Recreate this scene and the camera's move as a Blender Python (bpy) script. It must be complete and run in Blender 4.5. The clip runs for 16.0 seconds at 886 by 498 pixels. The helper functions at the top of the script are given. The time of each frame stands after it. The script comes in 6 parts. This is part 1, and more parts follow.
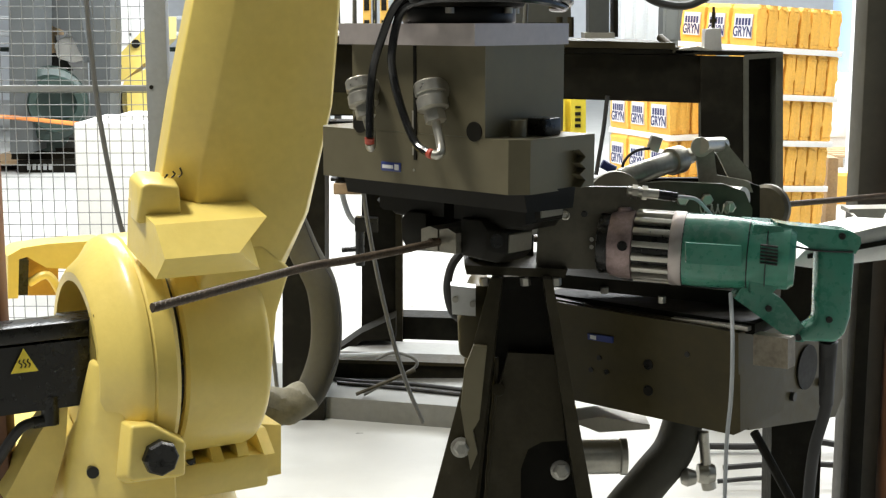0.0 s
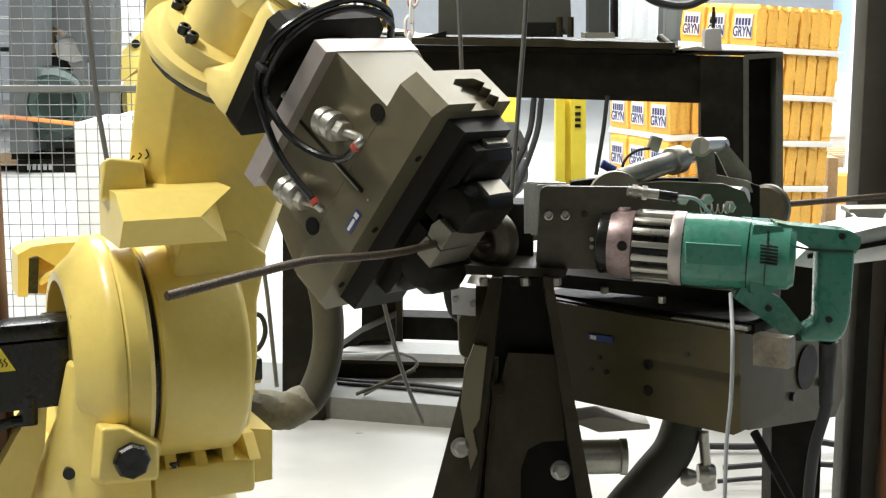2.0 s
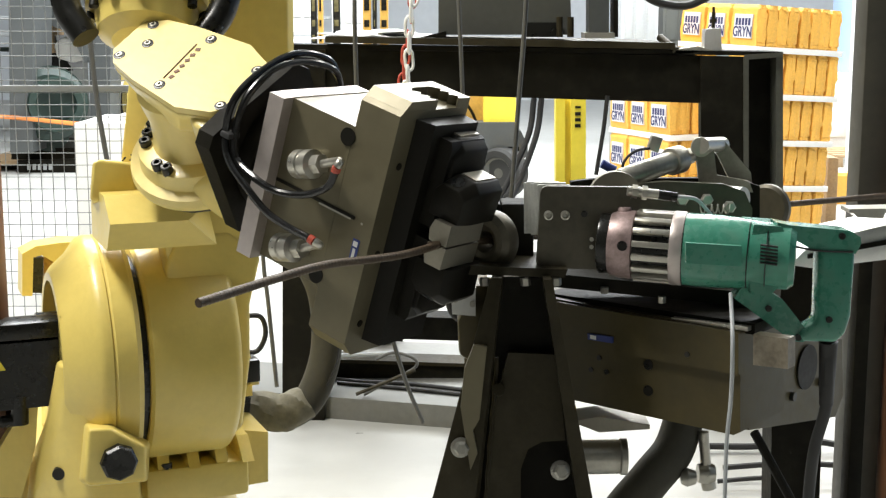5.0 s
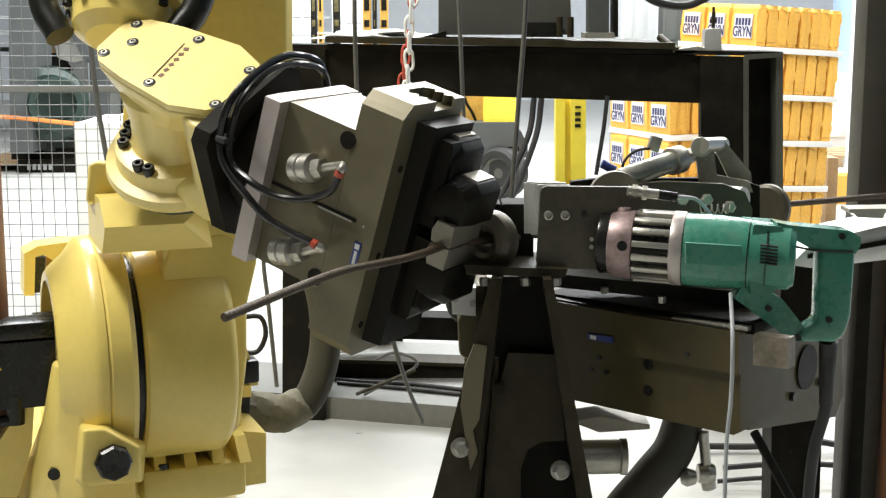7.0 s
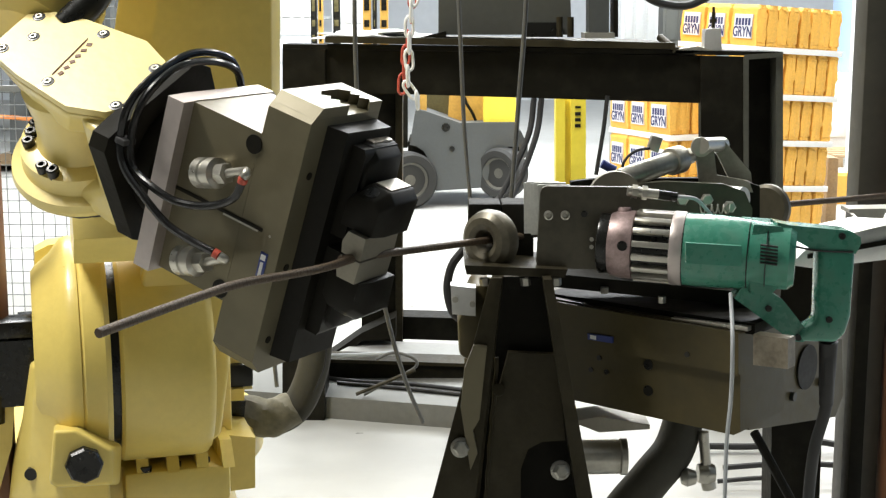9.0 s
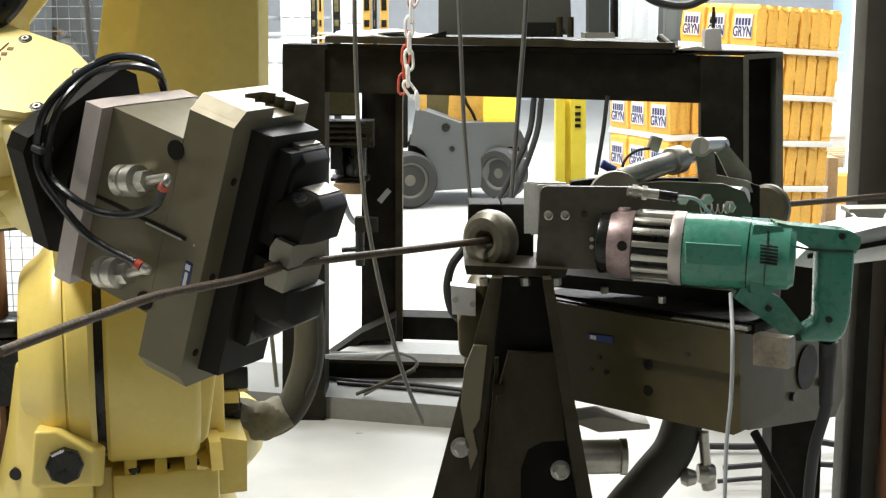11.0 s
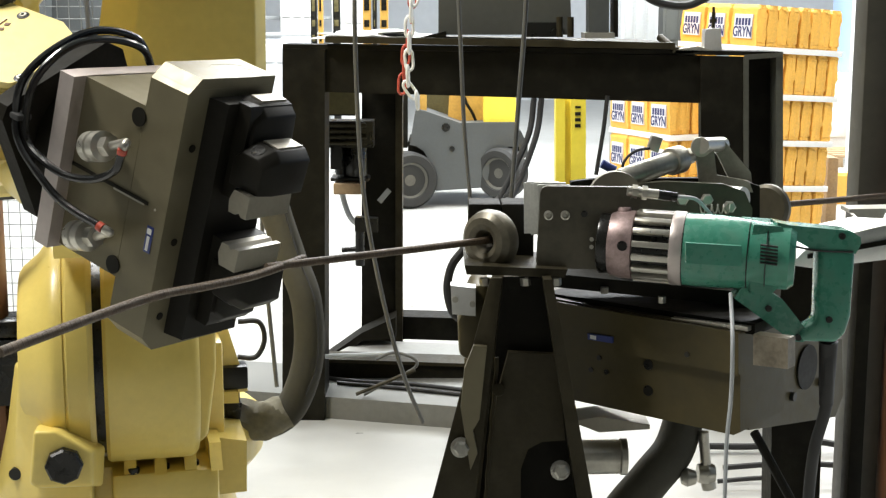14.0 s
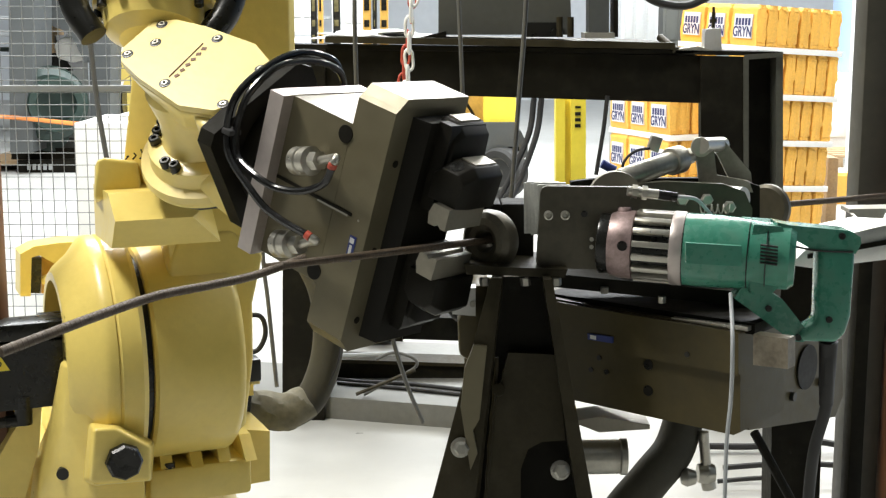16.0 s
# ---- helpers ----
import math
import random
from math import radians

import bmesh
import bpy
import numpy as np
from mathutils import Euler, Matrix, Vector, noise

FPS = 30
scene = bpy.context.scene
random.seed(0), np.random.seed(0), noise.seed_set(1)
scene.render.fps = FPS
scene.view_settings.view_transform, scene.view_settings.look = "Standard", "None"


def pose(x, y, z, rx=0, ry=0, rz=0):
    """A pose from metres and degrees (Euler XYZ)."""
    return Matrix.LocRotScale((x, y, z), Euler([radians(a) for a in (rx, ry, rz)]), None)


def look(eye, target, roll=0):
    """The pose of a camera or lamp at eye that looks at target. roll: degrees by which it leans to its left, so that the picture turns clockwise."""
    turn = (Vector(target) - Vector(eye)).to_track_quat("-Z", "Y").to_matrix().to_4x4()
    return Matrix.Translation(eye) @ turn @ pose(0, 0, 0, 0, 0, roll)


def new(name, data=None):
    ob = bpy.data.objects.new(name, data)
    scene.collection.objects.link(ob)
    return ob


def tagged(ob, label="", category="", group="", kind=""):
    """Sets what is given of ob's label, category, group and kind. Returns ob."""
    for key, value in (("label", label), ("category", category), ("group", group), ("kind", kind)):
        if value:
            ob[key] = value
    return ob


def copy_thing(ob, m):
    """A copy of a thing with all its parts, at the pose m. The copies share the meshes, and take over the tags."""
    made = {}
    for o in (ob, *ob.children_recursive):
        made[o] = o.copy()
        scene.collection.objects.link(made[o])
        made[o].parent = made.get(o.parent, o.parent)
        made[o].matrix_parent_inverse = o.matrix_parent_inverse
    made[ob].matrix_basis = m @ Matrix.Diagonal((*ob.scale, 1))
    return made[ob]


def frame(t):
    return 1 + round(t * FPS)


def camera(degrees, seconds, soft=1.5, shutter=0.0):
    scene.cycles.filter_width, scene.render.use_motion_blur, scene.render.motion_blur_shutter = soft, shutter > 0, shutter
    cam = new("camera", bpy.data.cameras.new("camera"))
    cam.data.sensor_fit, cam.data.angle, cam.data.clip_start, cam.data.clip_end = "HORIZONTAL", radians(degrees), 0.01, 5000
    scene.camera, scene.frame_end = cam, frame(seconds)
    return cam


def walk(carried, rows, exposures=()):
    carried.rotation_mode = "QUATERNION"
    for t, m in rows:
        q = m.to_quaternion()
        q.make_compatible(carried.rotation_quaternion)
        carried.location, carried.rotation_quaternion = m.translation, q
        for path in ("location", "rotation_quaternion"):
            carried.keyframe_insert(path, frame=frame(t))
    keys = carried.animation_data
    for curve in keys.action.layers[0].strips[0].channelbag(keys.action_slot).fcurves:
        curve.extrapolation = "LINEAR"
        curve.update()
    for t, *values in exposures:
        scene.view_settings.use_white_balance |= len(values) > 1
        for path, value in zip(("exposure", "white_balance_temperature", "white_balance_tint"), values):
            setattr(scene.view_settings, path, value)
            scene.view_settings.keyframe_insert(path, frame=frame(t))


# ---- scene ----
EYE, AIM = (0, 0, 1.5), (0, 10, -0.18)
cam = camera(36, 16.0, soft=1.3)
walk(cam, [(0, look(EYE, AIM)), (16, look(EYE, AIM))], exposures=[(0, 0.0, 6500, 10), (16, 0.0, 6500, 10)])

# ---- light: luminaires of a closed factory hall ----
world = bpy.data.worlds.new("hall_air")
scene.world = world
world.use_nodes = True
world.node_tree.nodes["Background"].inputs[0].default_value = (1.0, 0.97, 0.90, 1)
world.node_tree.nodes["Background"].inputs[1].default_value = 0.07


def ceiling_lamp(x, y, z, sx, sy, watts, colour=(1, 0.97, 0.9)):
    data = bpy.data.lights.new("hall_light", "AREA")
    data.shape, data.size, data.size_y, data.energy, data.color = "RECTANGLE", sx, sy, watts, colour
    ob = new("hall_light", data)
    ob.matrix_world = pose(x, y, z)
    return ob


ceiling_lamp(-2.9, 2.5, 6.0, 1.0, 1.9, 490)
ceiling_lamp(-0.4, 5.8, 4.8, 3.5, 1.2, 160)
ceiling_lamp(2.9, 5.0, 5.0, 1.0, 3.0, 20)
# Unseen lamp, added to brighten the faces of the bag stacks.
ceiling_lamp(4.6, 7.2, 6.4, 3.0, 1.2, 350)
ceiling_lamp(-1.5, 10.5, 6.6, 9, 2.5, 1500, (0.95, 0.98, 1.0))
ceiling_lamp(4.0, 14.0, 6.6, 9, 2.5, 1800, (0.95, 0.98, 1.0))


# ---- materials ----
def mat(name, colour, rough=0.5, metal=0.0, vary=0.12, scale=6.0, bump=0.0, bscale=80.0, coat=0.0, wear=None, wear_amount=0.5, island=0.0, spec=0.5):
    m = bpy.data.materials.new(name)
    m.use_nodes = True
    nt = m.node_tree
    nodes, links = nt.nodes, nt.links
    b = nodes["Principled BSDF"]
    b.inputs["Metallic"].default_value = metal
    b.inputs["Coat Weight"].default_value = coat
    b.inputs["Specular IOR Level"].default_value = spec
    co = nodes.new("ShaderNodeTexCoord")
    n1 = nodes.new("ShaderNodeTexNoise")
    n1.inputs["Scale"].default_value, n1.inputs["Detail"].default_value = scale, 6
    n2 = nodes.new("ShaderNodeTexNoise")
    n2.inputs["Scale"].default_value, n2.inputs["Detail"].default_value = scale * 9, 4
    links.new(co.outputs["Object"], n1.inputs["Vector"])
    links.new(co.outputs["Object"], n2.inputs["Vector"])
    add = nodes.new("ShaderNodeMath")
    add.operation = "ADD"
    links.new(n1.outputs["Fac"], add.inputs[0])
    links.new(n2.outputs["Fac"], add.inputs[1])
    rng = nodes.new("ShaderNodeMapRange")
    rng.inputs[1].default_value, rng.inputs[2].default_value = 0.6, 1.4
    rng.inputs[3].default_value, rng.inputs[4].default_value = 1 - vary, 1 + vary
    links.new(add.outputs[0], rng.inputs[0])
    mul = nodes.new("ShaderNodeVectorMath")
    mul.operation = "SCALE"
    mul.inputs[0].default_value = colour
    links.new(rng.outputs[0], mul.inputs["Scale"])
    out = mul.outputs[0]
    if island:
        info = nodes.new("ShaderNodeObjectInfo")
        r2 = nodes.new("ShaderNodeMapRange")
        r2.inputs[3].default_value, r2.inputs[4].default_value = 1 - island, 1 + island
        links.new(info.outputs["Random"], r2.inputs[0])
        m2 = nodes.new("ShaderNodeVectorMath")
        m2.operation = "SCALE"
        links.new(out, m2.inputs[0])
        links.new(r2.outputs[0], m2.inputs["Scale"])
        out = m2.outputs[0]
    if wear:
        n3 = nodes.new("ShaderNodeTexNoise")
        n3.inputs["Scale"].default_value, n3.inputs["Detail"].default_value = scale * 2.3, 5
        n3.inputs["Roughness"].default_value = 0.6
        links.new(co.outputs["Object"], n3.inputs["Vector"])
        r3 = nodes.new("ShaderNodeMapRange")
        r3.inputs[1].default_value, r3.inputs[2].default_value = 0.45, 0.75
        r3.inputs[3].default_value, r3.inputs[4].default_value = 0, wear_amount
        links.new(n3.outputs["Fac"], r3.inputs[0])
        mix = nodes.new("ShaderNodeMix")
        mix.data_type = "RGBA"
        links.new(r3.outputs[0], mix.inputs["Factor"])
        links.new(out, mix.inputs["A"])
        mix.inputs["B"].default_value = (*wear, 1)
        out = mix.outputs["Result"]
    links.new(out, b.inputs["Base Color"])
    rr = nodes.new("ShaderNodeMapRange")
    rr.inputs[1].default_value, rr.inputs[2].default_value = 0.6, 1.4
    rr.inputs[3].default_value, rr.inputs[4].default_value = max(0.03, rough - 0.1), min(1, rough + 0.1)
    links.new(add.outputs[0], rr.inputs[0])
    links.new(rr.outputs[0], b.inputs["Roughness"])
    if bump:
        n4 = nodes.new("ShaderNodeTexNoise")
        n4.inputs["Scale"].default_value, n4.inputs["Detail"].default_value = bscale, 5
        links.new(co.outputs["Object"], n4.inputs["Vector"])
        bp = nodes.new("ShaderNodeBump")
        bp.inputs["Strength"].default_value, bp.inputs["Distance"].default_value = bump, 0.004
        links.new(n4.outputs["Fac"], bp.inputs["Height"])
        links.new(bp.outputs[0], b.inputs["Normal"])
    return m


YELLOW = mat("robot_yellow_paint", (0.76, 0.60, 0.165), 0.36, vary=0.06, scale=5, bump=0.15, bscale=60, coat=0.15, wear=(0.62, 0.44, 0.09), wear_amount=0.25)
DIRTY = mat("grimy_alloy", (0.16, 0.115, 0.10), 0.45, 0.5, vary=0.3, scale=14, wear=(0.30, 0.22, 0.2), wear_amount=0.6)
YPALE = mat("wrist_yellow_paint", (0.84, 0.68, 0.24), 0.35, vary=0.05, scale=6, bump=0.1, bscale=60, coat=0.2)
BLACKP = mat("black_plastic", (0.009, 0.009, 0.0075), 0.3, vary=0.3, spec=0.4)
RUBBER = mat("black_rubber", (0.02, 0.02, 0.02), 0.6, vary=0.2)
HOSE = mat("glossy_black_hose", (0.012, 0.012, 0.012), 0.18, vary=0.1)
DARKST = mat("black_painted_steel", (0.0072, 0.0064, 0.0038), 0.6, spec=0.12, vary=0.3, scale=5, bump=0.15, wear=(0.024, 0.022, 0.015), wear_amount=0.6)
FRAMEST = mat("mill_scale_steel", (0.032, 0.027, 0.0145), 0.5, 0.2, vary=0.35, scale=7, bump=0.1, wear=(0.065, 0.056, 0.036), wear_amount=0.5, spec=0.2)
RINGST = mat("worn_ring_steel", (0.115, 0.103, 0.074), 0.42, 0.4, vary=0.3, scale=14, wear=(0.11, 0.10, 0.07), wear_amount=0.5)
LEVERST = mat("pale_lever_steel", (0.30, 0.285, 0.235), 0.45, 0.25, vary=0.2, scale=14)
WEARST = mat("worn_brown_steel", (0.17, 0.145, 0.105), 0.45, 0.3, vary=0.35, scale=18, wear=(0.3, 0.27, 0.21), wear_amount=0.5)
POSTST = mat("faded_post_paint", (0.052, 0.048, 0.036), 0.55, vary=0.25, scale=5, wear=(0.09, 0.082, 0.06), wear_amount=0.5)
# Lighter than the stand's steel: overhead light on the clamp, put into the colour.
CLAMPST = mat("toplit_clamp_steel", (0.085, 0.076, 0.054), 0.4, 0.4, vary=0.25, scale=9, bump=0.08, wear=(0.11, 0.10, 0.07), wear_amount=0.5)
EDGEST = mat("lit_frame_edge", (0.085, 0.086, 0.070), 0.5, 0.2, vary=0.2, scale=8)
OXIDE = mat("burnished_gripper_steel", (0.150, 0.132, 0.080), 0.40, 0.35, vary=0.1, scale=4, bump=0.03, bscale=140)
# Darker copy of the gripper steel: shade below the clamp, put into the colour.
OXIDE_SHADED = mat("shaded_gripper_steel", (0.072, 0.058, 0.025), 0.42, 0.05, vary=0.2, scale=5, bump=0.04, bscale=120, wear=(0.05, 0.044, 0.026), wear_amount=0.5, spec=0.22)
JAWST = mat("blackened_jaw_steel", (0.011, 0.010, 0.007), 0.5, 0.0, spec=0.15, vary=0.3, scale=9)
BRIGHT = mat("machined_steel", (0.5, 0.48, 0.42), 0.34, 0.8, vary=0.12, scale=12)
FINGER = mat("ground_finger_steel", (0.27, 0.25, 0.20), 0.4, 0.5, vary=0.12, scale=14)
ALU = mat("milled_aluminium", (0.72, 0.72, 0.70), 0.38, 0.7, vary=0.08, scale=10)
PINKPL = mat("anodised_flange_edge", (0.50, 0.445, 0.42), 0.4, 0.6, vary=0.1, scale=8)
DULL = mat("dull_cast_alloy", (0.36, 0.35, 0.31), 0.38, 0.75, vary=0.2, scale=16, wear=(0.2, 0.19, 0.16), wear_amount=0.4)
PINKC = mat("worn_pink_casting", (0.34, 0.25, 0.24), 0.4, 0.4, vary=0.3, scale=20, wear=(0.10, 0.075, 0.065), wear_amount=0.7)
GREEN = mat("green_tool_housing", (0.045, 0.235, 0.16), 0.28, vary=0.16, scale=9, coat=0.35, wear=(0.10, 0.22, 0.16), wear_amount=0.6, bump=0.05)
REBAR = mat("rusty_reinforcing_bar", (0.070, 0.047, 0.027), 0.55, 0.2, vary=0.35, scale=30, wear=(0.14, 0.105, 0.07), wear_amount=0.5)
CANVAS = mat("grey_canvas_sleeve", (0.050, 0.047, 0.034), 0.85, vary=0.2, scale=9, bump=0.5, bscale=35)
CUFF = mat("pale_worn_canvas", (0.17, 0.16, 0.12), 0.9, vary=0.3, scale=9, bump=0.6, bscale=30, wear=(0.2, 0.19, 0.15), wear_amount=0.5)
BLUE = mat("blue_logo_plate", (0.03, 0.05, 0.22), 0.4)
WHITEP = mat("white_paint", (0.8, 0.8, 0.78), 0.5, vary=0.05)
SICKY = mat("yellow_light_curtain_paint", (0.88, 0.72, 0.07), 0.4, vary=0.06)
CONC = mat("pale_polished_concrete", (0.43, 0.43, 0.405), 0.36, vary=0.08, scale=1.2, bump=0.05, bscale=40, wear=(0.36, 0.36, 0.34), wear_amount=0.6)
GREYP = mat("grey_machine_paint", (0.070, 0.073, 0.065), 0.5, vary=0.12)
LGREY = mat("light_grey_paint", (0.42, 0.44, 0.45), 0.5, vary=0.1)
FENCE = mat("grey_fence_steel", (0.22, 0.23, 0.23), 0.5, 0.2, vary=0.1)
PAPER = mat("orange_paper_bag", (0.84, 0.465, 0.085), 0.55, vary=0.16, scale=9, bump=1.0, bscale=16, island=0.14)
NAVY = mat("navy_print", (0.03, 0.04, 0.13), 0.5, vary=0.1)
CARD = mat("white_card", (0.82, 0.82, 0.80), 0.6, vary=0.05)
WOOD = mat("pallet_wood", (0.32, 0.22, 0.12), 0.8, vary=0.25, scale=8)
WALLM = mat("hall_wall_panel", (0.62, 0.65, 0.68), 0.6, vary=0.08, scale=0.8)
TILEB = mat("blue_hall_panel", (0.30, 0.42, 0.62), 0.6, vary=0.1, scale=0.8)
RED = mat("red_plastic", (0.45, 0.07, 0.04), 0.4)
ORANGE = mat("orange_strap", (0.75, 0.25, 0.06), 0.6)
GREENM = mat("dark_green_machine_paint", (0.010, 0.026, 0.020), 0.5)
FORKG = mat("blue_grey_paint", (0.066, 0.072, 0.072), 0.5, vary=0.12)
ORANGEY = mat("worn_orange_yellow_paint", (0.55, 0.32, 0.06), 0.5, vary=0.2, scale=5, wear=(0.35, 0.2, 0.05), wear_amount=0.6)
OLIVE = mat("oily_olive_steel", (0.10, 0.085, 0.03), 0.5, vary=0.3, scale=6)
LILAC = mat("pale_label_print", (0.72, 0.70, 0.74), 0.5, vary=0.04)
ZINC = mat("bright_shim_steel", (0.62, 0.62, 0.58), 0.42, 0.3, vary=0.15, scale=20)
DUSTY = mat("dusty_solid_tyre", (0.10, 0.096, 0.08), 0.8, vary=0.25, scale=5, wear=(0.07, 0.066, 0.055), wear_amount=0.6)
TYRE = mat("grey_solid_tyre", (0.025, 0.025, 0.023), 0.85, vary=0.2)
CABLE = mat("grey_cable_sheath", (0.09, 0.09, 0.085), 0.5)
BROWN = mat("rust_brown_paint", (0.16, 0.07, 0.03), 0.6, vary=0.2)
TRAYST = mat("pale_worn_tray", (0.32, 0.32, 0.30), 0.5, 0.2, vary=0.2, scale=4)
FLOORPL = mat("worn_floor_plate", (0.17, 0.17, 0.155), 0.5, 0.2, vary=0.2, scale=4)


# ---- mesh helpers ----
def tidy(bm, bevel=0.0, seg=2):
    if bevel:
        edges = [e for e in bm.edges if len(e.link_faces) == 2 and e.calc_face_angle(0) > 0.5]
        bmesh.ops.bevel(bm, geom=edges, offset=bevel, segments=seg, affect="EDGES", clamp_overlap=True, profile=0.5)
    bmesh.ops.recalc_face_normals(bm, faces=bm.faces)
    return bm


def box(x0, x1, y0, y1, z0, z1, bevel=0.004):
    bm = bmesh.new()
    bmesh.ops.create_cube(bm, size=1)
    bmesh.ops.transform(bm, matrix=Matrix.Translation(((x0 + x1) / 2, (y0 + y1) / 2, (z0 + z1) / 2)) @ Matrix.Diagonal((abs(x1 - x0), abs(y1 - y0), abs(z1 - z0), 1)), verts=bm.verts)
    return tidy(bm, bevel)


def prism(outline, a, b, axis="y", bevel=0.004, seg=2):
    """Outline in the plane across axis, between a and b along it."""
    bm = bmesh.new()
    k = "xyz".index(axis)

    def at(p, d):
        v = list(p)
        v.insert(k, d)
        return v
    near = [bm.verts.new(at(p, a)) for p in outline]
    far = [bm.verts.new(at(p, b)) for p in outline]
    bm.faces.new(near)
    bm.faces.new(far[::-1])
    for i in range(len(near)):
        j = (i + 1) % len(near)
        bm.faces.new((near[j], near[i], far[i], far[j]))
    return tidy(bm, bevel, seg)


def rod(a, b, r, n=20, r2=None, bevel=0.0):
    """Round bar from a to b."""
    a, b = Vector(a), Vector(b)
    bm = bmesh.new()
    bmesh.ops.create_cone(bm, cap_ends=True, segments=n, radius1=r, radius2=r if r2 is None else r2, depth=(b - a).length)
    m = Matrix.Translation((a + b) / 2) @ (b - a).to_track_quat("Z", "Y").to_matrix().to_4x4()
    bmesh.ops.transform(bm, matrix=m, verts=bm.verts)
    return tidy(bm, bevel)


def lathe(profile, a, direction, n=40):
    """Profile of (along, radius) turned about the line through a."""
    bm = bmesh.new()
    m = Matrix.Translation(a) @ Vector(direction).to_track_quat("Z", "Y").to_matrix().to_4x4()
    rings = []
    for along, r in profile:
        rings.append([bm.verts.new(m @ Vector((r * math.cos(i * math.tau / n), r * math.sin(i * math.tau / n), along))) for i in range(n)])
    for p, q in zip(rings, rings[1:]):
        for i in range(n):
            bm.faces.new((p[i], p[(i + 1) % n], q[(i + 1) % n], q[i]))
    if profile[0] != profile[-1]:
        bm.faces.new(rings[0][::-1])
        bm.faces.new(rings[-1])
    else:
        bmesh.ops.remove_doubles(bm, verts=bm.verts, dist=1e-6)
    return tidy(bm)


def smooth_path(points, n=8):
    pts = [Vector(p) for p in points]
    if len(pts) < 3:
        return pts
    ext = [2 * pts[0] - pts[1], *pts, 2 * pts[-1] - pts[-2]]
    out = []
    for i in range(1, len(ext) - 2):
        p0, p1, p2, p3 = ext[i - 1:i + 3]
        for k in range(n):
            t = k / n
            out.append(0.5 * (2 * p1 + (p2 - p0) * t + (2 * p0 - 5 * p1 + 4 * p2 - p3) * t * t + (3 * p1 - p0 - 3 * p2 + p3) * t ** 3))
    return out + [pts[-1]]


def hose(points, r, n=10, steps=8, squash=1.0):
    path = smooth_path(points, steps)
    bm = bmesh.new()
    rings = []
    side = None
    for i, p in enumerate(path):
        d = (path[min(i + 1, len(path) - 1)] - path[max(i - 1, 0)]).normalized()
        if side is None:
            side = d.orthogonal().normalized()
        side = (side - d * side.dot(d)).normalized()
        up = d.cross(side)
        rings.append([bm.verts.new(p + r * (math.cos(k * math.tau / n) * side + squash * math.sin(k * math.tau / n) * up)) for k in range(n)])
    for p, q in zip(rings, rings[1:]):
        for k in range(n):
            bm.faces.new((p[k], p[(k + 1) % n], q[(k + 1) % n], q[k]))
    bm.faces.new(rings[0][::-1])
    bm.faces.new(rings[-1])
    return tidy(bm)


def join(*bms):
    out = bmesh.new()
    for b in bms:
        me = bpy.data.meshes.new("joined")
        b.to_mesh(me)
        out.from_mesh(me)
        bpy.data.meshes.remove(me)
        b.free()
    return out


def turned(bm, m):
    bmesh.ops.transform(bm, matrix=m, verts=bm.verts)
    return bm


def link(name, bm, material, flat=False):
    me = bpy.data.meshes.new(name)
    bm.to_mesh(me)
    bm.free()
    me.materials.append(material)
    if not flat:
        for poly in me.polygons:
            poly.use_smooth = True
        me.set_sharp_from_angle(angle=radians(32))
    return new(name, me)


def part(name, bm, material, parent, label="", flat=False):
    """One mesh in the parent's own space."""
    ob = link(name, bm, material, flat)
    ob.parent = parent
    if label:
        ob["label"] = label
    return ob


def here(bm, parent):
    """A bmesh built in world coordinates, brought into the space of a thing that stands unturned."""
    return turned(bm, Matrix.Translation(-Vector(parent.location)))


def thing(name, at, label, category, group="", kind=""):
    ob = new(name)
    ob.location = at
    ob.empty_display_size = 0.1
    return tagged(ob, label, category, group, kind)


def solid(name, bm, material, label, category, group="", kind=""):
    """A thing of one mesh; its origin goes to the middle of its foot."""
    xs = [v.co for v in bm.verts]
    o = Vector(((min(v.x for v in xs) + max(v.x for v in xs)) / 2, (min(v.y for v in xs) + max(v.y for v in xs)) / 2, min(v.z for v in xs)))
    turned(bm, Matrix.Translation(-o))
    ob = link(name, bm, material)
    ob.location = o
    return tagged(ob, label, category, group, kind)


# ---- hall ----
def structure(name, bm, material, label):
    return tagged(link(name, bm, material), label, name.split("_")[0], kind="structure")


structure("floor", box(-14, 14, -4, 26, -0.2, 0, 0), CONC, "pale polished concrete factory floor with scuffs")
structure("wall_north", box(-14, 14, 26, 26.3, 0, 8, 0), WALLM, "pale panelled hall wall far behind the machines")
# Unseen south and west walls, dark grey to cut the bounce onto the cell.
structure("wall_south", box(-14, 14, -4.3, -4, 0, 8, 0), GREYP, "unseen hall wall facing the cell, dark grey to cut bounced light")
structure("wall_west", box(-14.3, -14, -4.3, 26.3, 0, 8, 0), GREYP, "unseen hall side wall, dark grey to cut bounced light")
structure("wall_east", box(14, 14.3, -4.3, 26.3, 0, 8, 0), TILEB, "pale blue panelled hall side wall")
structure("ceiling", box(-14.3, 14.3, -4.3, 26.3, 8, 8.2, 0), WALLM, "pale hall ceiling above the machines")


